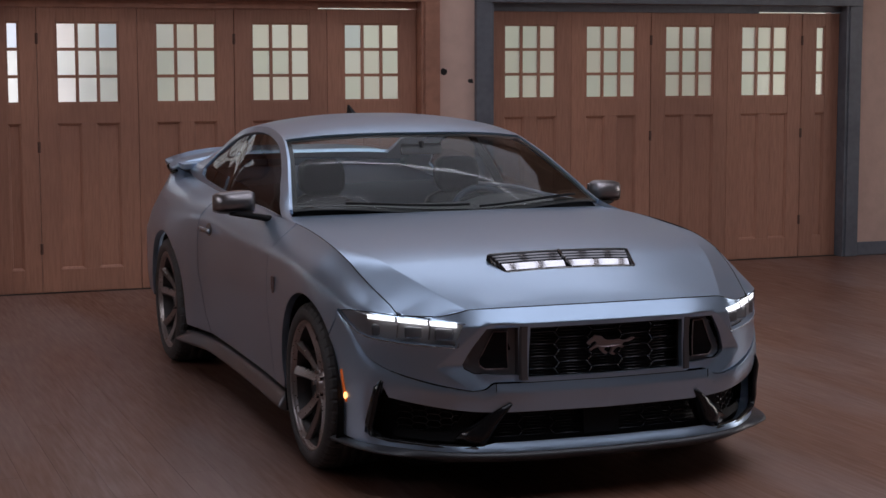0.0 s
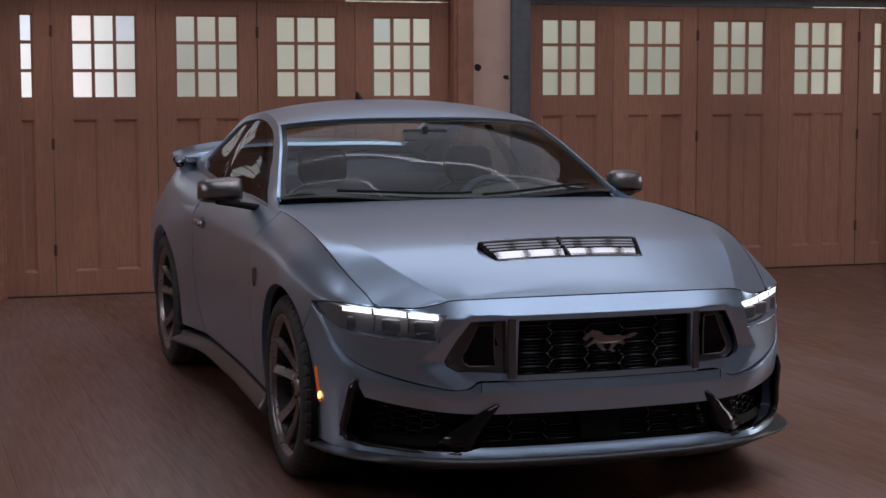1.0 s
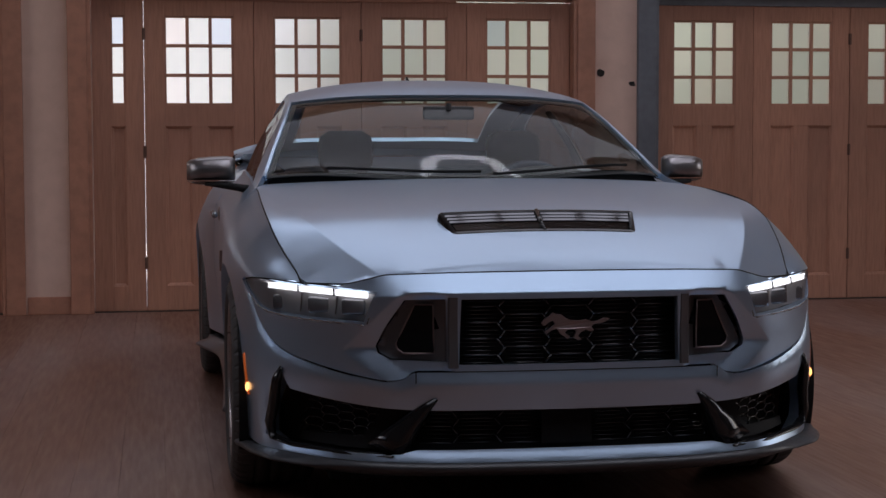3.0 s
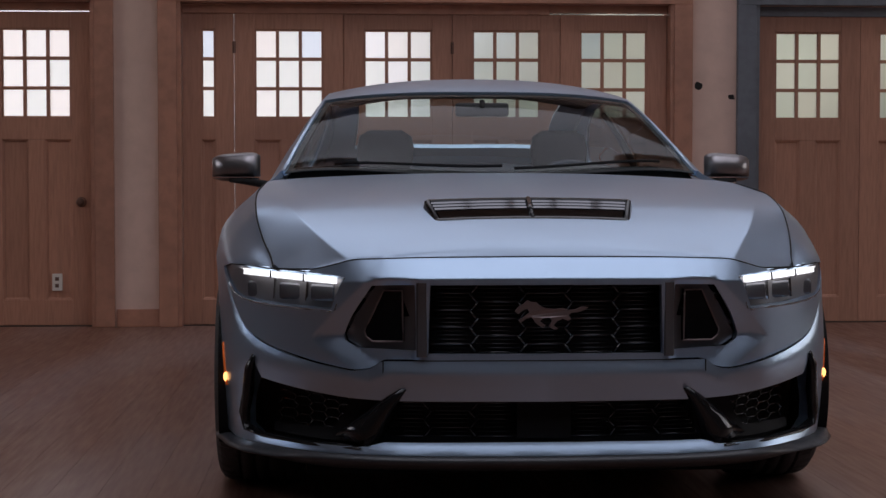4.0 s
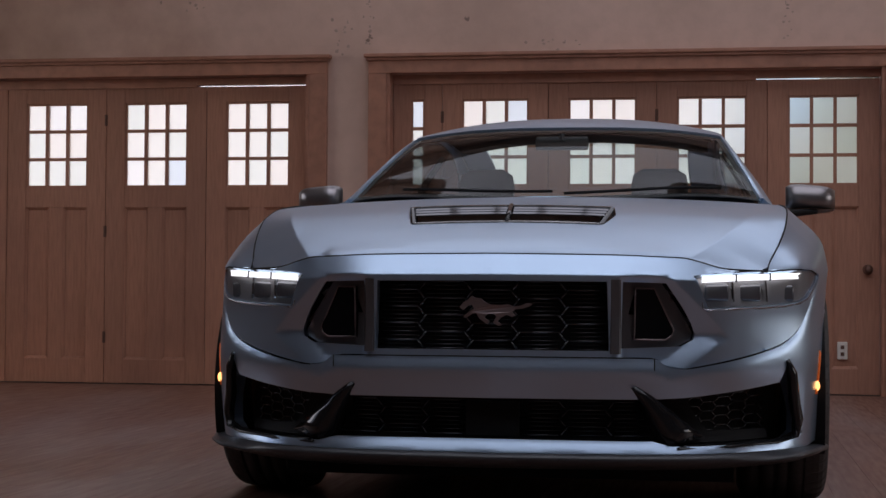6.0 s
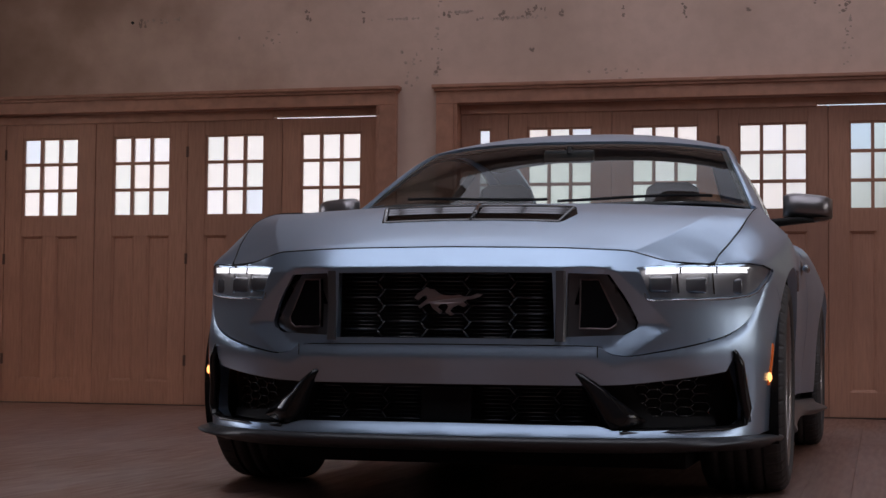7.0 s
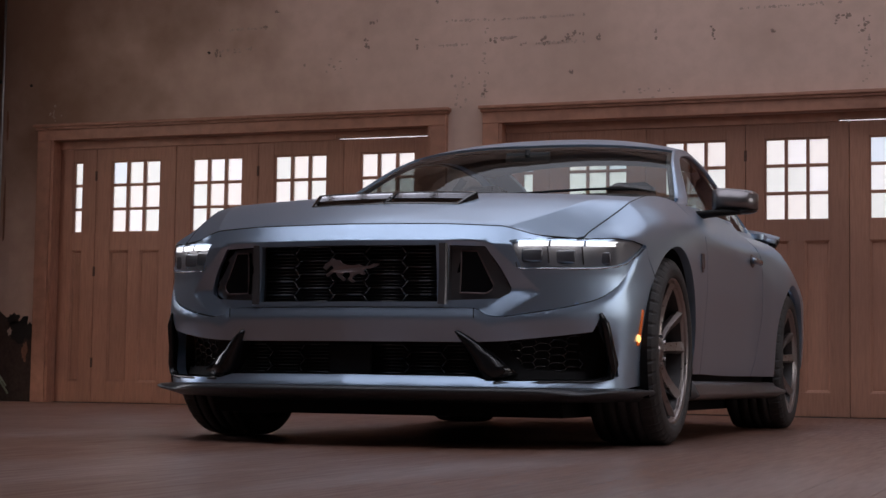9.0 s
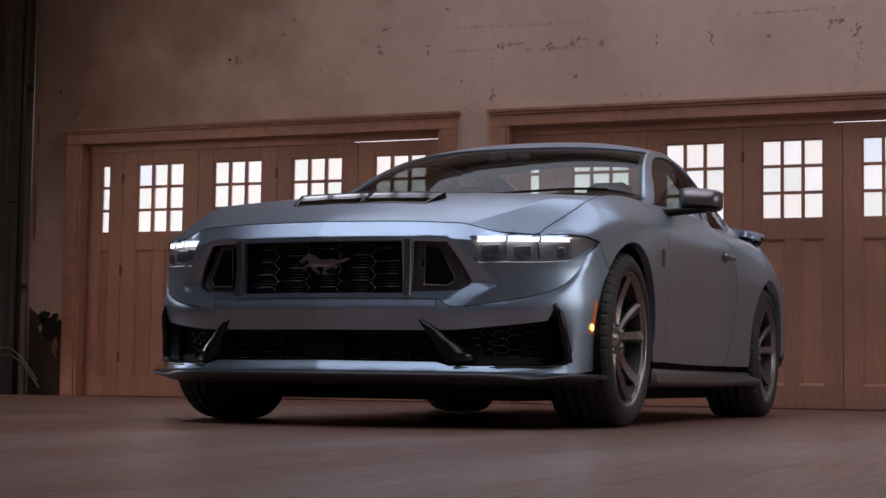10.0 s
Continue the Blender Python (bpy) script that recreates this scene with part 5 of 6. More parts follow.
def build_wheel(s, y, R, width, xo):
    """A wheel: tyre, rim, ten paired spokes, hub, disc and caliper; s is the side it stands on."""
    w = new("wheel", None)
    w.parent = car
    w.matrix_basis = pose(s * xo, y, R, 0, 0, 0 if s > 0 else 180)
    W, G = width, 0.007
    prof = [(-0.006, 0.262), (0.004, 0.267), (0.010, 0.275), (0.013, 0.293), (0.008, 0.314), (-0.004, R - 0.012), (-0.016, R - 0.005), (-0.030, R - 0.002)]
    lanes = [0.24, 0.42, 0.58, 0.76]
    for L_ in lanes:
        x = -W * L_
        prof += [(x + 0.005, R), (x + 0.0045, R - G), (x - 0.0045, R - G), (x - 0.005, R)]
    prof += [(-W + 0.03, R - 0.002), (-W + 0.012, R - 0.008), (-W - 0.004, 0.30), (-W, 0.275), (-W + 0.012, 0.262)]
    n_sh = (5, 6, 7)
    tb = revolve(bmesh.new(), prof, 240, True, lambda i, k: (0.005 if i % 5 == 0 and k in n_sh else 0.0))
    for f in tb.faces:
        m_ = f.calc_center_median()
        if m_.x > -0.06 and math.hypot(m_.y, m_.z) > 0.315:
            f.smooth = False
    bmesh.ops.recalc_face_normals(tb, faces=tb.faces[:])
    part("tyre", tb, M_RUBBER, w, "black rubber tyre")
    rb = revolve(bmesh.new(), [(-0.02, 0.250), (-0.002, 0.264), (0.002, 0.268), (0.004, 0.264), (-0.006, 0.256), (-0.022, 0.252), (-0.020, 0.250)], 72)
    bmesh.ops.recalc_face_normals(rb, faces=rb.faces[:])
    rim = part("rim", rb, M_ALLOY, w, "satin bronze-grey alloy rim")
    lb = revolve(bmesh.new(), [(-0.021, 0.2515), (-0.04, 0.246), (-0.10, 0.236), (-W + 0.03, 0.240), (-W + 0.01, 0.262)], 72)
    part("barrel", lb, M_BARREL, rim, "inner barrel, its colour darkened for the wheel's shade")
    # one spoke, then turned copies on the same mesh
    sb = bmesh.new()
    for side in (-1, 1):
        rows = []
        for i in range(9):
            t = i / 8
            r_ = 0.045 + (0.256 - 0.045) * t
            off = side * (0.010 + 0.056 * t ** 1.1)
            half = 0.0150 + 0.010 * t
            xf = -0.052 + 0.044 * t - 0.012 * math.sin(math.pi * t)
            rows.append([sb.verts.new((xf - 0.034 + 0.014 * t, off - half, r_)), sb.verts.new((xf - 0.008, off - half, r_)), sb.verts.new((xf + 0.004, off + side * half * 0.45, r_)), sb.verts.new((xf - 0.010, off + half, r_)), sb.verts.new((xf - 0.034 + 0.014 * t, off + half, r_))])
        for A, B in zip(rows, rows[1:]):
            for k in range(5):
                sb.faces.new((A[k], A[(k + 1) % 5], B[(k + 1) % 5], B[k]))
    bmesh.ops.recalc_face_normals(sb, faces=sb.faces[:])
    sp_ = part("spoke", sb, M_ALLOY, rim)
    for k in range(1, 5):
        shared("spoke", sp_.data, rim, Matrix.Rotation(2 * math.pi * k / 5, 4, 'X'))
    hb_ = revolve(bmesh.new(), [(-0.09, 0.075), (-0.060, 0.072), (-0.050, 0.060), (-0.048, 0.036), (-0.040, 0.032), (-0.038, 0.0)], 32)
    bmesh.ops.recalc_face_normals(hb_, faces=hb_.faces[:])
    part("hub", hb_, M_ALLOY, rim)
    for k in range(5):
        nb = bmesh.new()
        t = 2 * math.pi * (k + 0.5) / 5
        bmesh.ops.create_cone(nb, segments=6, radius1=0.010, radius2=0.008, depth=0.03, cap_ends=True, matrix=Matrix.Translation((-0.050, 0.052 * math.cos(t), 0.052 * math.sin(t))) @ Matrix.Rotation(radians(90), 4, 'Y'))
        part("lug_nut", nb, M_CHROME, rim)
    dbm = revolve(bmesh.new(), [(-0.115, 0.07), (-0.098, 0.08), (-0.098, 0.190), (-0.125, 0.190), (-0.125, 0.07)], 64)
    bmesh.ops.recalc_face_normals(dbm, faces=dbm.faces[:])
    part("brake_disc", dbm, M_DISC, w)
    cb = bmesh.new()
    prev = None
    for i in range(10):
        t = radians(-38 + 76 * i / 9) if s > 0 else radians(142 + 76 * i / 9)
        ring = [cb.verts.new((x, r_ * math.cos(t), r_ * math.sin(t))) for x, r_ in ((-0.080, 0.130), (-0.066, 0.150), (-0.066, 0.190), (-0.085, 0.205), (-0.140, 0.205), (-0.140, 0.130))]
        if prev:
            for k in range(6):
                cb.faces.new((prev[k], prev[(k + 1) % 6], ring[(k + 1) % 6], ring[k]))
        else:
            cb.faces.new(ring)
        prev = ring
    cb.faces.new(prev)
    bmesh.ops.recalc_face_normals(cb, faces=cb.faces[:])
    part("caliper", cb, M_CALIPER, w)
    return w


for s in (-1, 1):
    build_wheel(s, 0.93, 0.343, 0.255, 0.930)
    build_wheel(s, 3.65, 0.345, 0.285, 0.950)

# ---------------------------------------------------------------- door mirrors
for s in (-1, 1):
    mo = new("door_mirror", None)
    mo.parent = car
    mo["label"] = "satin grey door mirror with black base"
    # shell: rings across the width
    def shell(z_lo, z_hi, grow=0.0):
        bm = bmesh.new()
        prev = None
        for i in range(13):
            t = i / 12
            x = 0.862 + 0.186 * t
            k = (1 - (2 * t - 1) ** 4) ** 0.5 if 0 < t < 1 else 0.25
            ztop = 1.068 - 0.014 * t
            zbot = 0.948 + 0.004 * t
            zc_, hz = (ztop + zbot) / 2, (ztop - zbot) / 2
            dep = 0.075 * k
            ring = []
            for j in range(12):
                a_ = 2 * math.pi * j / 12
                zz = zc_ + hz * (abs(math.sin(a_)) ** 0.5) * math.copysign(1, math.sin(a_)) * (0.62 + 0.38 * k)
                yy = 2.045 + 0.05 * t - dep * (abs(math.cos(a_)) ** 0.8) * math.copysign(1, math.cos(a_)) * (1.0 if math.cos(a_) > 0 else 0.35)
                zz = min(max(zz, z_lo), z_hi)
                ring.append(bm.verts.new((s * (x), yy, zz)))
            if prev:
                for k2 in range(12):
                    bm.faces.new((prev[k2], prev[(k2 + 1) % 12], ring[(k2 + 1) % 12], ring[k2]))
            else:
                bm.faces.new(ring)
            prev = ring
        bm.faces.new(prev)
        bmesh.ops.recalc_face_normals(bm, faces=bm.faces[:])
        return bm
    part("mirror_shell", shell(0.970, 1.2), M_MIRROR, mo, "", True)
    part("mirror_base", shell(0.0, 0.966), M_GLOSS, mo, "gloss black lower shell", True)
    sb = bmesh.new()
    prev = None
    for (x, y, z, hw, hh) in ((0.815, 1.93, 0.936, 0.060, 0.016), (0.86, 1.96, 0.944, 0.050, 0.014), (0.92, 2.00, 0.952, 0.045, 0.012), (0.98, 2.04, 0.957, 0.035, 0.008)):
        ring = [sb.verts.new((s * x, y + dy * hw, z + dz * hh)) for dy, dz in ((-1, 0), (-0.5, 1), (0.5, 1), (1, 0), (0.5, -1), (-0.5, -1))]
        if prev:
            for k in range(6):
                sb.faces.new((prev[k], prev[(k + 1) % 6], ring[(k + 1) % 6], ring[k]))
        else:
            sb.faces.new(ring)
        prev = ring
    sb.faces.new(prev)
    bmesh.ops.recalc_face_normals(sb, faces=sb.faces[:])
    part("mirror_arm", sb, M_BLACK, mo, "", True)
    gb = bmesh.new()
    box(gb, -0.070, 0.070, -0.003, 0.003, -0.038, 0.038, 0.002)
    part("mirror_glass", gb, M_CHROME, mo, "", False, pose(s * 0.955, 2.118, 1.005))

# wipers
for s, x0, x1 in ((-1, -0.52, 0.02), (1, 0.06, 0.60)):
    wbm = bmesh.new()
    pts = []
    for i in range(9):
        x = x0 + (x1 - x0) * i / 8
        u = x / 0.76
        pts.append(roof(u, cowl(u) - 0.006 + 0.02 * i / 8) + Vector((0, -0.004, 0.008)))
    bar(wbm, pts, 0.006, 6)
    part("wiper", wbm, M_BLACK, car, "", True)
# black cowl panel under the windscreen
cb = bmesh.new()
prev = None
for i in range(25):
    u = -1 + i / 12
    q0, q1 = bonnet(0.80 * u, cowl(u) - 0.016), roof(u * 0.93, cowl(u * 0.93) + 0.004, 0.008)
    ring = [cb.verts.new(q0 + Vector((0, 0.0, -0.012))), cb.verts.new((q0 + q1) / 2 + Vector((0, 0, -0.020))), cb.verts.new(q1)]
    if prev:
        for k in range(2):
            cb.faces.new((prev[k], prev[k + 1], ring[k + 1], ring[k]))
    prev = ring
part("cowl_panel", cb, M_BLACK, car)

# ---------------------------------------------------------------- cabin
db = bmesh.new()
prev = None
for i in range(21):
    u = -1 + i / 10
    yc = 1.80 - 0.10 * (1 - u * u)
    hood_b = 0.035 * max(0, 1 - ((u - 0.5) / 0.3) ** 2)
    ring = [db.verts.new((u * 0.72, y, z)) for y, z in ((yc - 0.12, 0.955), (yc + 0.05, 0.985 + hood_b * 0.4), (yc + 0.25, 0.985 + hood_b), (yc + 0.34, 0.955 + hood_b), (yc + 0.36, 0.85), (yc + 0.30, 0.60))]
    if prev:
        for k in range(5):
            db.faces.new((prev[k], prev[k + 1], ring[k + 1], ring[k]))
    prev = ring
bmesh.ops.recalc_face_normals(db, faces=db.faces[:])
part("dashboard", db, M_TRIMIN, car, "", True)
sw = new("steering_wheel", None)
sw.parent = car
sw.matrix_basis = pose(0.37, 2.22, 0.865, 68, 0, 0)
tb = bmesh.new()
ringpts = [(0.178 * math.cos(t), 0.172 * math.sin(t), 0) for t in np.linspace(0, 2 * math.pi, 41)]
bar(tb, ringpts, 0.016, 8)
part("steering_rim", tb, M_SEAT_B, sw, "", True)
for t in (0, 180, 270):
    sb = bmesh.new()
    bar(sb, [(0.05 * math.cos(radians(t)), 0.05 * math.sin(radians(t)), -0.01), (0.17 * math.cos(radians(t)), 0.17 * math.sin(radians(t)), 0)], 0.013, 6)
    part("steering_spoke", sb, M_BADGE, sw)
hb_ = bmesh.new()
bmesh.ops.create_uvsphere(hb_, u_segments=20, v_segments=10, radius=0.07, matrix=Matrix.Diagonal((1, 0.9, 0.45, 1)))
part("steering_hub", hb_, M_TRIMIN, sw, "", True)


def build_seat(x):
    st = new("front_seat", None)
    st.parent = car
    st.matrix_basis = pose(x, 2.52, 0.30)
    def cushion(name, sections, mat):
        bm = bmesh.new()
        prev = None
        for (y, z, hw, hd, ty_) in sections:
            ring = []
            for j in range(16):
                a_ = 2 * math.pi * j / 16
                cx_ = abs(math.cos(a_)) ** 0.55 * math.copysign(1, math.cos(a_))
                sx_ = abs(math.sin(a_)) ** 0.7 * math.copysign(1, math.sin(a_))
                ring.append(bm.verts.new((cx_ * hw, y + sx_ * hd * (1 - 0.25 * abs(cx_) * (sx_ < 0)) - (0.03 * abs(cx_) ** 3 if sx_ < 0 else 0), z + sx_ * hd * ty_)))
            if prev:
                for k in range(16):
                    bm.faces.new((prev[k], prev[(k + 1) % 16], ring[(k + 1) % 16], ring[k]))
            else:
                bm.faces.new(ring)
            prev = ring
        bm.faces.new(prev)
        bmesh.ops.recalc_face_normals(bm, faces=bm.faces[:])
        part(name, bm, mat, st, "", True)
    cushion("backrest", [(-0.02, 0.12, 0.24, 0.07, 0), (0.02, 0.28, 0.25, 0.07, 0), (0.06, 0.44, 0.25, 0.06, 0), (0.09, 0.56, 0.22, 0.055, 0), (0.11, 0.66, 0.15, 0.05, 0), (0.115, 0.69, 0.08, 0.03, 0)], M_SEAT)
    cushion("headrest", [(0.10, 0.685, 0.085, 0.035, 0), (0.10, 0.72, 0.115, 0.05, 0), (0.105, 0.79, 0.12, 0.052, 0), (0.11, 0.84, 0.11, 0.045, 0), (0.112, 0.865, 0.07, 0.025, 0)], M_SEAT)
    sb = boxed(-0.25, 0.25, -0.45, 0.05, 0.02, 0.17, bevel=0.05)
    part("seat_cushion", sb, M_SEAT, st, "", True)


for x in (-0.365, 0.365):
    build_seat(x)
rb = bmesh.new()
prev = None
for i in range(17):
    u = -1 + i / 8
    bul = 0.03 * abs(math.sin(u * math.pi)) ** 0.7
    ring = [rb.verts.new((u * 0.58, y, z)) for y, z in ((3.05, 0.45), (3.12 - bul, 0.62), (3.20 - bul, 0.90), (3.25, 0.985 + bul * 0.6), (3.34, 0.99), (4.15, 1.04))]
    if prev:
        for k in range(5):
            rb.faces.new((prev[k], prev[k + 1], ring[k + 1], ring[k]))
    prev = ring
bmesh.ops.recalc_face_normals(rb, faces=rb.faces[:])
part("rear_seat", rb, M_SEAT_B, car, "dark blue-black rear bench", True)
part("cabin_floor", boxed(-0.78, 0.78, 1.55, 4.2, 0.20, 0.24), M_TRIMIN, car)
part("console", boxed(-0.11, 0.11, 1.9, 2.9, 0.24, 0.60, bevel=0.03), M_TRIMIN, car)
for s in (-1, 1):
    tr_ = bmesh.new()
    prev = None
    for i in range(14):
        y = 1.62 + 2.4 * i / 13
        bx = body(at_y(y), 5.0)
        ring = [tr_.verts.new((s * (bx.x - 0.035), y, bx.z - 0.004)), tr_.verts.new((s * (bx.x - 0.075), y, bx.z - 0.03)), tr_.verts.new((s * (bx.x - 0.09), y, 0.30))]
        if prev:
            for k in range(2):
                tr_.faces.new((prev[k], prev[k + 1], ring[k + 1], ring[k]))
        prev = ring
    part("door_lining", tr_, M_TRIMIN, car)
# roof lining and posts inside
lin = sheet([(u, 2.31 + 0.10 * u * u) for u in np.linspace(-0.95, 0.95, 9)] + [(0.95, y) for y in (2.5, 2.9, 3.2)] + [(u, 3.26) for u in np.linspace(0.9, -0.9, 7)] + [(-0.95, y) for y in (3.2, 2.9, 2.5)], [], lambda u, y: roof(u, y, 0.035), 0.08, GSC, flange=False)
part("roof_lining", lin, M_TRIMIN, car, "", True)
mr = boxed(-0.105, 0.105, -0.012, 0.012, -0.027, 0.027, bevel=0.010)
part("rear_view_mirror", mr, M_TRIMIN, car, "", True, pose(0.0, 2.14, 1.232, -8))
mb_ = bmesh.new()
bar(mb_, [(0, 2.13, 1.24), (0, 2.14, 1.268)], 0.012, 6)
part("mirror_stem", mb_, M_TRIMIN, car)
# emblem: a plain long rising shape of its metal
em = bmesh.new()
shape = [(x * 0.00153, -z * 0.00153) for x, z in ((-66, -4), (-60, -12), (-50, -18), (-44, -24), (-38, -21), (-28, -20), (-20, -13), (-8, -9), (8, -8), (22, -10), (32, -6), (44, -7), (56, -12), (67, -11), (60, -6), (48, -2), (36, -1),
         (30, 4), (36, 10), (30, 13), (20, 9), (10, 14), (4, 21), (12, 27), (6, 29), (-4, 23), (2, 13), (-2, 7), (-16, 8), (-22, 14), (-12, 21), (-16, 26), (-30, 16), (-36, 6), (-46, 9), (-56, 16), (-59, 12), (-48, 4), (-40, -2), (-44, -9), (-52, -6), (-60, 1))]
for e_ in (0.012, 0.022):
    for x, z in shape:
        foot, head = body(*F(x + 0.014, 0.560), e_), body(*F(x + 0.014, 0.630), e_)
        q = foot.lerp(head, (z + 0.034) / 0.070)
        em.verts.new(q)
em.verts.ensure_lookup_table()
n_ = len(shape)
em.faces.new(em.verts[:n_])
em.faces.new(list(reversed(em.verts[n_:])))
for k in range(n_):
    em.faces.new((em.verts[k], em.verts[(k + 1) % n_], em.verts[n_ + (k + 1) % n_], em.verts[n_ + k]))
bmesh.ops.recalc_face_normals(em, faces=em.faces[:])
part("emblem", em, M_BADGE, car, "dark nickel grille emblem")

# ---------------------------------------------------------------- wall wear and clutter
M_STAIN = material("old_stain", (0.29, 0.205, 0.165), 0.9, grain=0.4, grain_scale=60)
M_SMUDGE = material("grey_smudge", (0.47, 0.345, 0.285), 0.9, grain=0.5, grain_scale=40, stain=0.5, stain_scale=12)
M_HOLE = material("hole", (0.012, 0.010, 0.009), 0.9)
M_HOSE = material("green_hose", (0.20, 0.22, 0.15), 0.5, grain=0.2)
M_BARE = material("bare_dark_wall", (0.055, 0.032, 0.024), 0.9, grain=0.5, grain_scale=30, stain=0.4, stain_scale=5, bump=0.5)
M_RAW = material("bare_brick", (0.25, 0.12, 0.075), 0.9, grain=0.5, grain_scale=40, bump=0.6)
M_POSTW = material("post_wood", (0.13, 0.115, 0.10), 0.85, grain=0.6, grain_scale=16, stretch=(5, 5, 0.6), stain=0.4, stain_scale=3, bump=0.4)
wrng = random.Random(11)


def patch(name, x, z, w, h, mat, proud=0.003, parent=None, n=12):
    """A thin ragged flake on the wall's face."""
    bm = bmesh.new()
    ring = []
    for k in range(n):
        a_ = 2 * math.pi * k / n
        r_ = 1 + wrng.uniform(-0.35, 0.25)
        ring.append((x + w / 2 * r_ * math.cos(a_), z + h / 2 * r_ * math.sin(a_)))
    f0 = [bm.verts.new((px, WALL_Y - proud, pz)) for px, pz in ring]
    f1 = [bm.verts.new((px, WALL_Y + 0.002, pz)) for px, pz in ring]
    bm.faces.new(f0)
    for k in range(n):
        bm.faces.new((f0[k], f0[(k + 1) % n], f1[(k + 1) % n], f1[k]))
    bmesh.ops.recalc_face_normals(bm, faces=bm.faces[:])
    return part(name, bm, mat, parent or wall)


def specks(x, z, w, h, mat, count, size):
    """A cluster of small ragged flecks scattered over a patch of the wall."""
    bm = bmesh.new()
    for _ in range(count):
        cx_, cz_ = x + wrng.gauss(0, w / 3), z + wrng.gauss(0, h / 3)
        rx, rz = size * wrng.uniform(0.4, 1.3), size * wrng.uniform(0.4, 1.3)
        pr_ = 0.0015 + 0.0015 * wrng.random()
        ring = [(cx_ + rx * wrng.uniform(0.6, 1.2) * math.cos(k * math.pi / 4), cz_ + rz * wrng.uniform(0.6, 1.2) * math.sin(k * math.pi / 4)) for k in range(8)]
        f0 = [bm.verts.new((px, WALL_Y - pr_, pz)) for px, pz in ring]
        f1 = [bm.verts.new((px, WALL_Y + 0.002, pz)) for px, pz in ring]
        bm.faces.new(f0)
        for k in range(8):
            bm.faces.new((f0[k], f0[(k + 1) % 8], f1[(k + 1) % 8], f1[k]))
    bmesh.ops.recalc_face_normals(bm, faces=bm.faces[:])
    part("stain", bm, mat, wall)


for x, z, w, h, n_ in ((-3.511, 2.935, .03, .03, 4), (-3.936, 2.76, .05, .05, 5), (-2.661, 2.755, .04, .09, 6), (-2.614, 2.928, .06, .03, 5), (-2.254, 2.773, .02, .02, 2), (-2.253, 2.718, .02, .02, 2), (-1.62, 2.735, .06, .06, 6),
                       (-1.267, 2.716, .05, .05, 6), (-1.09, 2.71, .05, .06, 8), (-1.02, 2.752, .09, .03, 9), (-.842, 2.702, .03, .05, 4), (-.423, 2.736, .02, .02, 2), (-.423, 2.692, .02, .02, 2), (-.016, 2.718, .03, .04, 5), (-.016, 2.674, .03, .03, 4),
                       (.409, 2.683, .04, .02, 4), (.847, 2.75, .03, .05, 5), (.92, 2.765, .08, .02, 7), (1.037, 2.691, .06, .12, 9), (-1.052, 2.468, .03, .03, 4), (-1.711, 2.33, .03, .10, 6), (-3.42, 3.05, .03, .03, 3), (-2.10, 3.05, .02, .03, 3), (1.6, 2.85, .05, .05, 4), (2.4, 2.7, .06, .05, 5)):
    specks(x, z, w, h, M_STAIN, n_, 0.012)
for x, z, w, h, n_ in ((-2.0, 2.712, .25, .006, 22), (-1.55, 2.745, .22, .008, 22), (-3.72, 2.93, .35, .008, 22), (-1.86, 2.895, .20, .006, 18), (-1.33, 2.885, .55, .008, 40), (-3.75, 2.77, .30, .02, 16), (-1.2, 2.69, .35, .012, 26), (.55, 2.86, .7, .010, 34), (-1.9, 2.35, .10, .20, 14), (-1.72, 2.5, .05, .35, 16), (-2.9, 2.63, .3, .10, 10), (1.05, 2.5, .05, .35, 18), (-5.4, 2.30, .12, .20, 14), (-.55, 2.3, .5, .05, 10)):
    specks(x, z, w, h, M_SMUDGE, n_, 0.010)
for x, z, r_ in ((1.827, 1.576, .024), (2.05, 1.503, .021), (-5.62, 2.57, .014), (-4.0, 2.76, .012)):
    patch("nail_hole", x, z, 2 * r_, 2 * r_, M_HOLE, 0.003)

# skirting on the piers and at the wall's far end
part("baseboard", boxed(-1.985, -1.712, WALL_Y - 0.018, WALL_Y - 0.002, 0, 0.115, 0.004), M_TRIM, wall)
part("baseboard", boxed(5.585, ROOM_X1, WALL_Y - 0.020, WALL_Y - 0.002, 0, 0.115, 0.004), M_GREY, wall)

# corner post, drain pipe and conduit beside the doors
post = tagged(empty("corner_post", pose(-6.03, 6.57, 0)), "rough grey wooden corner post against the plaster wall", "post")
for k, (xa, xb, z1) in enumerate(((-0.10, -0.035, 2.30), (-0.034, 0.03, 2.30), (0.031, 0.085, 2.30))):
    part("post_board", boxed(xa, xb, -0.03 + 0.006 * (k % 2), 0.07, 0, 1.62, 0.004), M_POSTW, post)
    part("post_board", boxed(xa, xb, -0.026 + 0.006 * (k % 2), 0.07, 1.63, CEIL - 0.003, 0.004), M_POSTW, post)
pp = bmesh.new()
bar(pp, [(-5.925, 6.56, 0.0), (-5.925, 6.56, 2.2), (-5.925, 6.56, CEIL - 0.003)], 0.022, 12)
pipe = tagged(part("drain_pipe", pp, M_IRON, None, "", True), "black iron drain pipe standing beside the corner post", "pipe")
for z in (0.9, 2.6):
    part("bracket", boxed(-5.955, -5.895, 6.57, 6.645, z, z + 0.03, 0.003), M_IRON, pipe)
cb = bmesh.new()
bar(cb, [(-5.878, 6.635, 0.0), (-5.878, 6.635, 2.0), (-5.878, 6.635, CEIL - 0.003)], 0.010, 8)
tagged(part("conduit", cb, M_STEEL, None, "", True), "thin pale steel conduit running up the wall", "conduit")
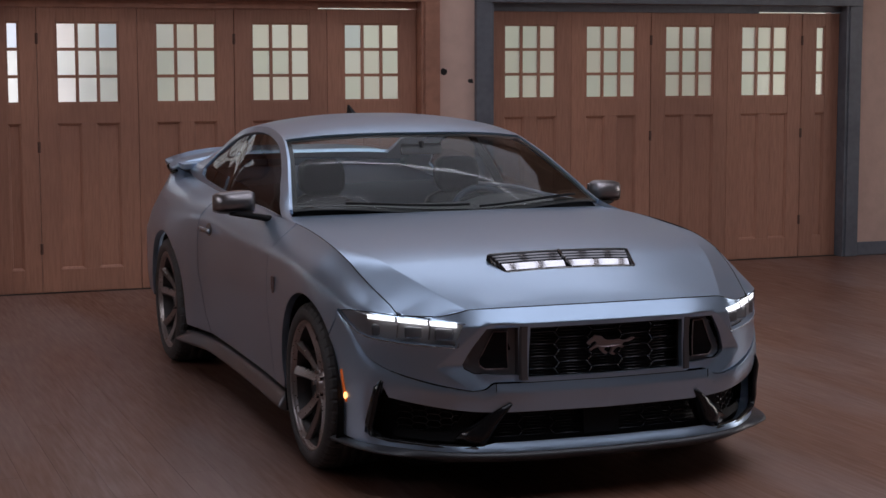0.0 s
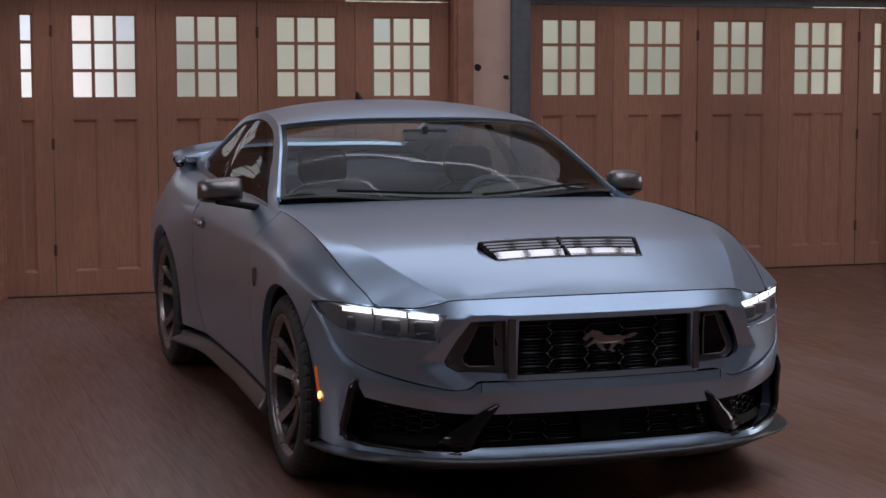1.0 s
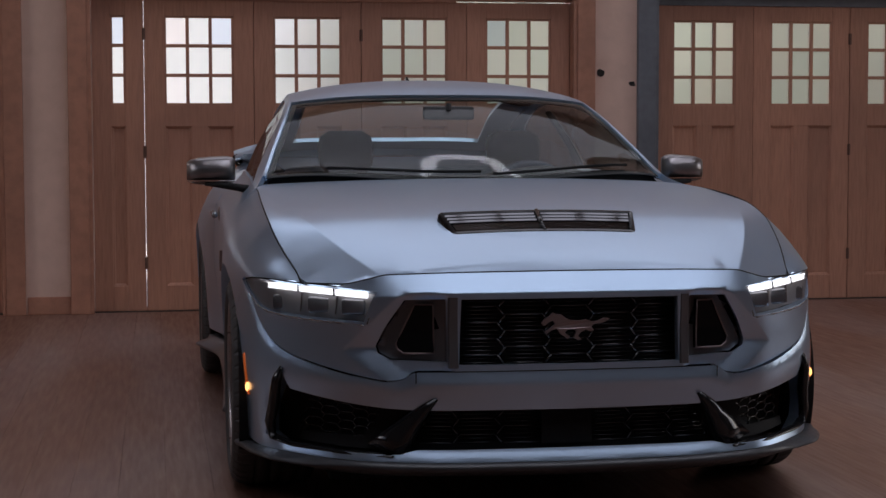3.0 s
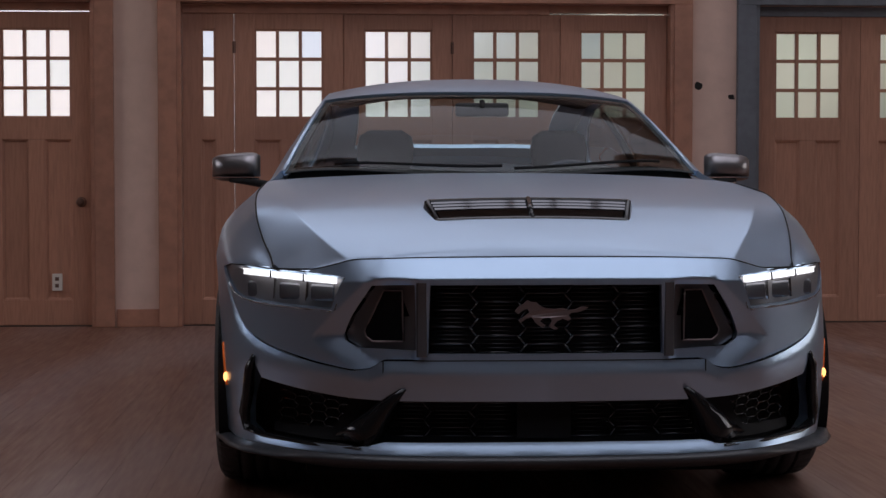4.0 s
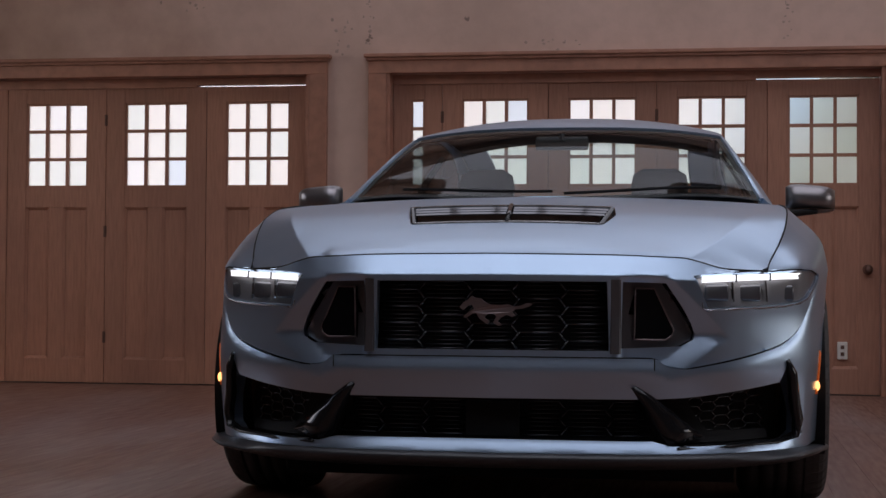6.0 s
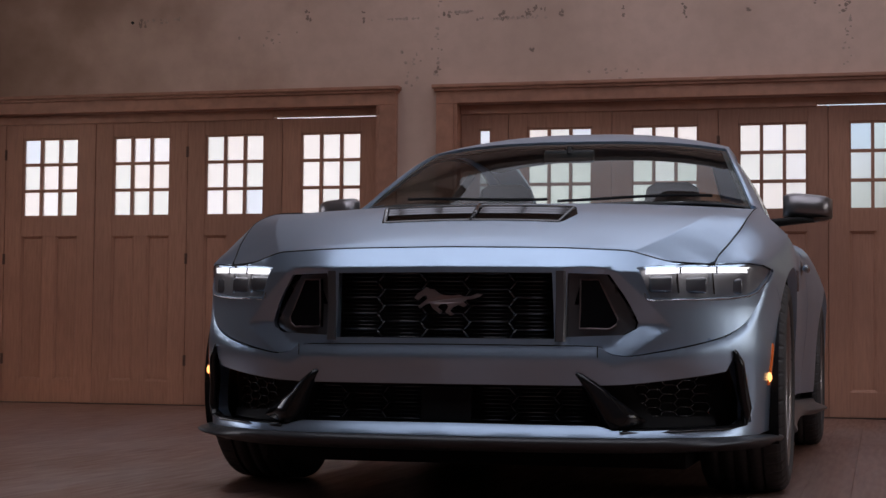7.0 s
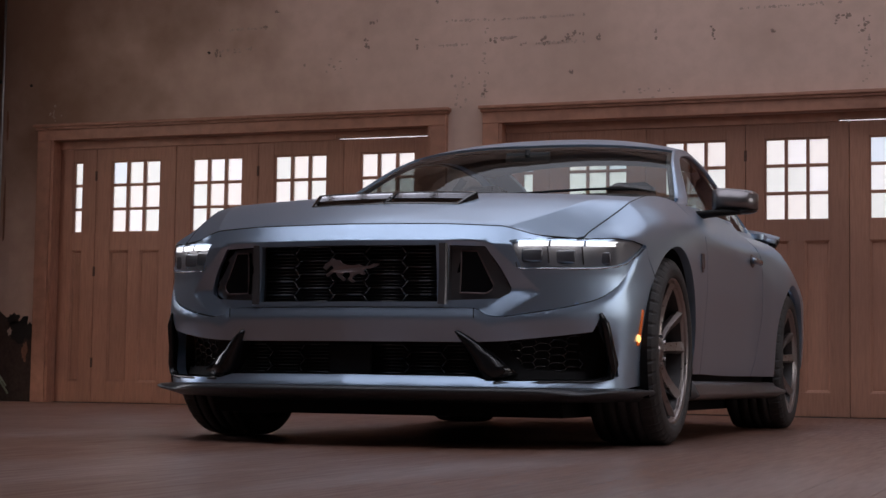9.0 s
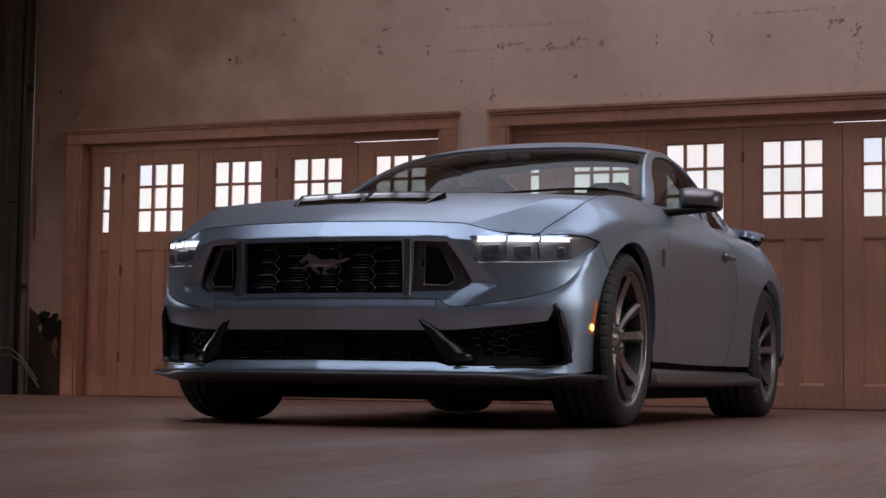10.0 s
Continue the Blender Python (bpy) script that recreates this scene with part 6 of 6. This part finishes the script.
# broken plaster with bare brick low on the wall
bp = tagged(empty("broken_plaster"), "patch of broken plaster showing dark bare brick", "wall damage", kind="structure")
dk = bmesh.new()
edge_z = [0.74, 0.70, 0.66, 0.69, 0.64, 0.655, 0.61, 0.63]
top_ = [(-5.862 + 0.345 * k / 7, z) for k, z in enumerate(edge_z)]
ring_ = [(-5.862, 0.0)] + top_ + [(-5.517, 0.0)]
f0 = [dk.verts.new((x, WALL_Y - 0.004, z)) for x, z in ring_]
f1 = [dk.verts.new((x, WALL_Y + 0.002, z)) for x, z in ring_]
dk.faces.new(f0)
for k in range(len(ring_)):
    dk.faces.new((f0[k], f0[(k + 1) % len(ring_)], f1[(k + 1) % len(ring_)], f1[k]))
bmesh.ops.recalc_face_normals(dk, faces=dk.faces[:])
part("bare_patch", dk, M_BARE, bp)
for x, z, w, h, m_, pr_ in ((-5.64, 0.58, .20, .20, M_HOLE, .008), (-5.72, 0.66, .12, .10, M_HOLE, .008), (-5.57, 0.56, .10, .14, M_HOLE, .007), (-5.745, 0.56, .035, .06, M_SMUDGE, .012), (-5.60, 0.40, .05, .16, M_RAW, .009), (-5.84, 1.55, .02, .5, M_RAW, .004), (-5.83, 2.25, .025, .25, M_RAW, .004)):
    patch("flake", x, z, w, h, m_, pr_, bp, 18)
hs = bmesh.new()
for k in range(2):
    pts_ = [(-6.10 + 0.45 * t, 6.50 - 0.03 * k, 0.33 + 0.06 * k - 0.36 * max(0, t - 0.35) ** 1.5 * 1.4) for t in np.linspace(0, 1, 12)]
    bar(hs, [(x, y, max(0.008, z)) for x, y, z in pts_], 0.008, 8)
tagged(part("garden_hose", hs, M_HOSE, None, "", True), "loops of pale green hose in the corner", "hose")

# ---------------------------------------------------------------- floor boards
BW, BL = 0.152, 2.4
plank_me = []
for k in range(3):
    bm = boxed(-BW / 2 + 0.0003, BW / 2 - 0.0003, -BL / 2 + 0.0003, BL / 2 - 0.0003, -0.006, 0.0)
    top = [e for e in bm.edges if all(abs(v.co.z) < 1e-6 for v in e.verts)]
    bmesh.ops.bevel(bm, geom=top, offset=0.0004, segments=1, affect='EDGES')
    me = bpy.data.meshes.new("board")
    bm.to_mesh(me)
    bm.free()
    me.materials.append(M_FLOOR)
    plank_me.append(me)
rest = bmesh.new()
rng = random.Random(7)
nx0 = int(ROOM_X0 / BW)
for i in range(nx0, int(ROOM_X1 / BW) + 1):
    off = rng.uniform(0, BL)
    x = i * BW
    y = ROOM_Y0 - off
    while y < WALL_Y - 0.05:
        cy = y + BL / 2
        if -3.7 < x < 4.2 and -5.0 < cy < 6.5:
            shared("board", rng.choice(plank_me), floor_ob, Matrix.Translation((x, cy, 0)))
        else:
            box(rest, x - BW / 2 + 0.001, x + BW / 2 - 0.001, max(y + 0.001, ROOM_Y0), min(y + BL - 0.001, WALL_Y + 0.25), -0.006, 0.0)
        y += BL
tagged(part("outer_boards", rest, M_FLOOR, floor_ob), kind="stuff")
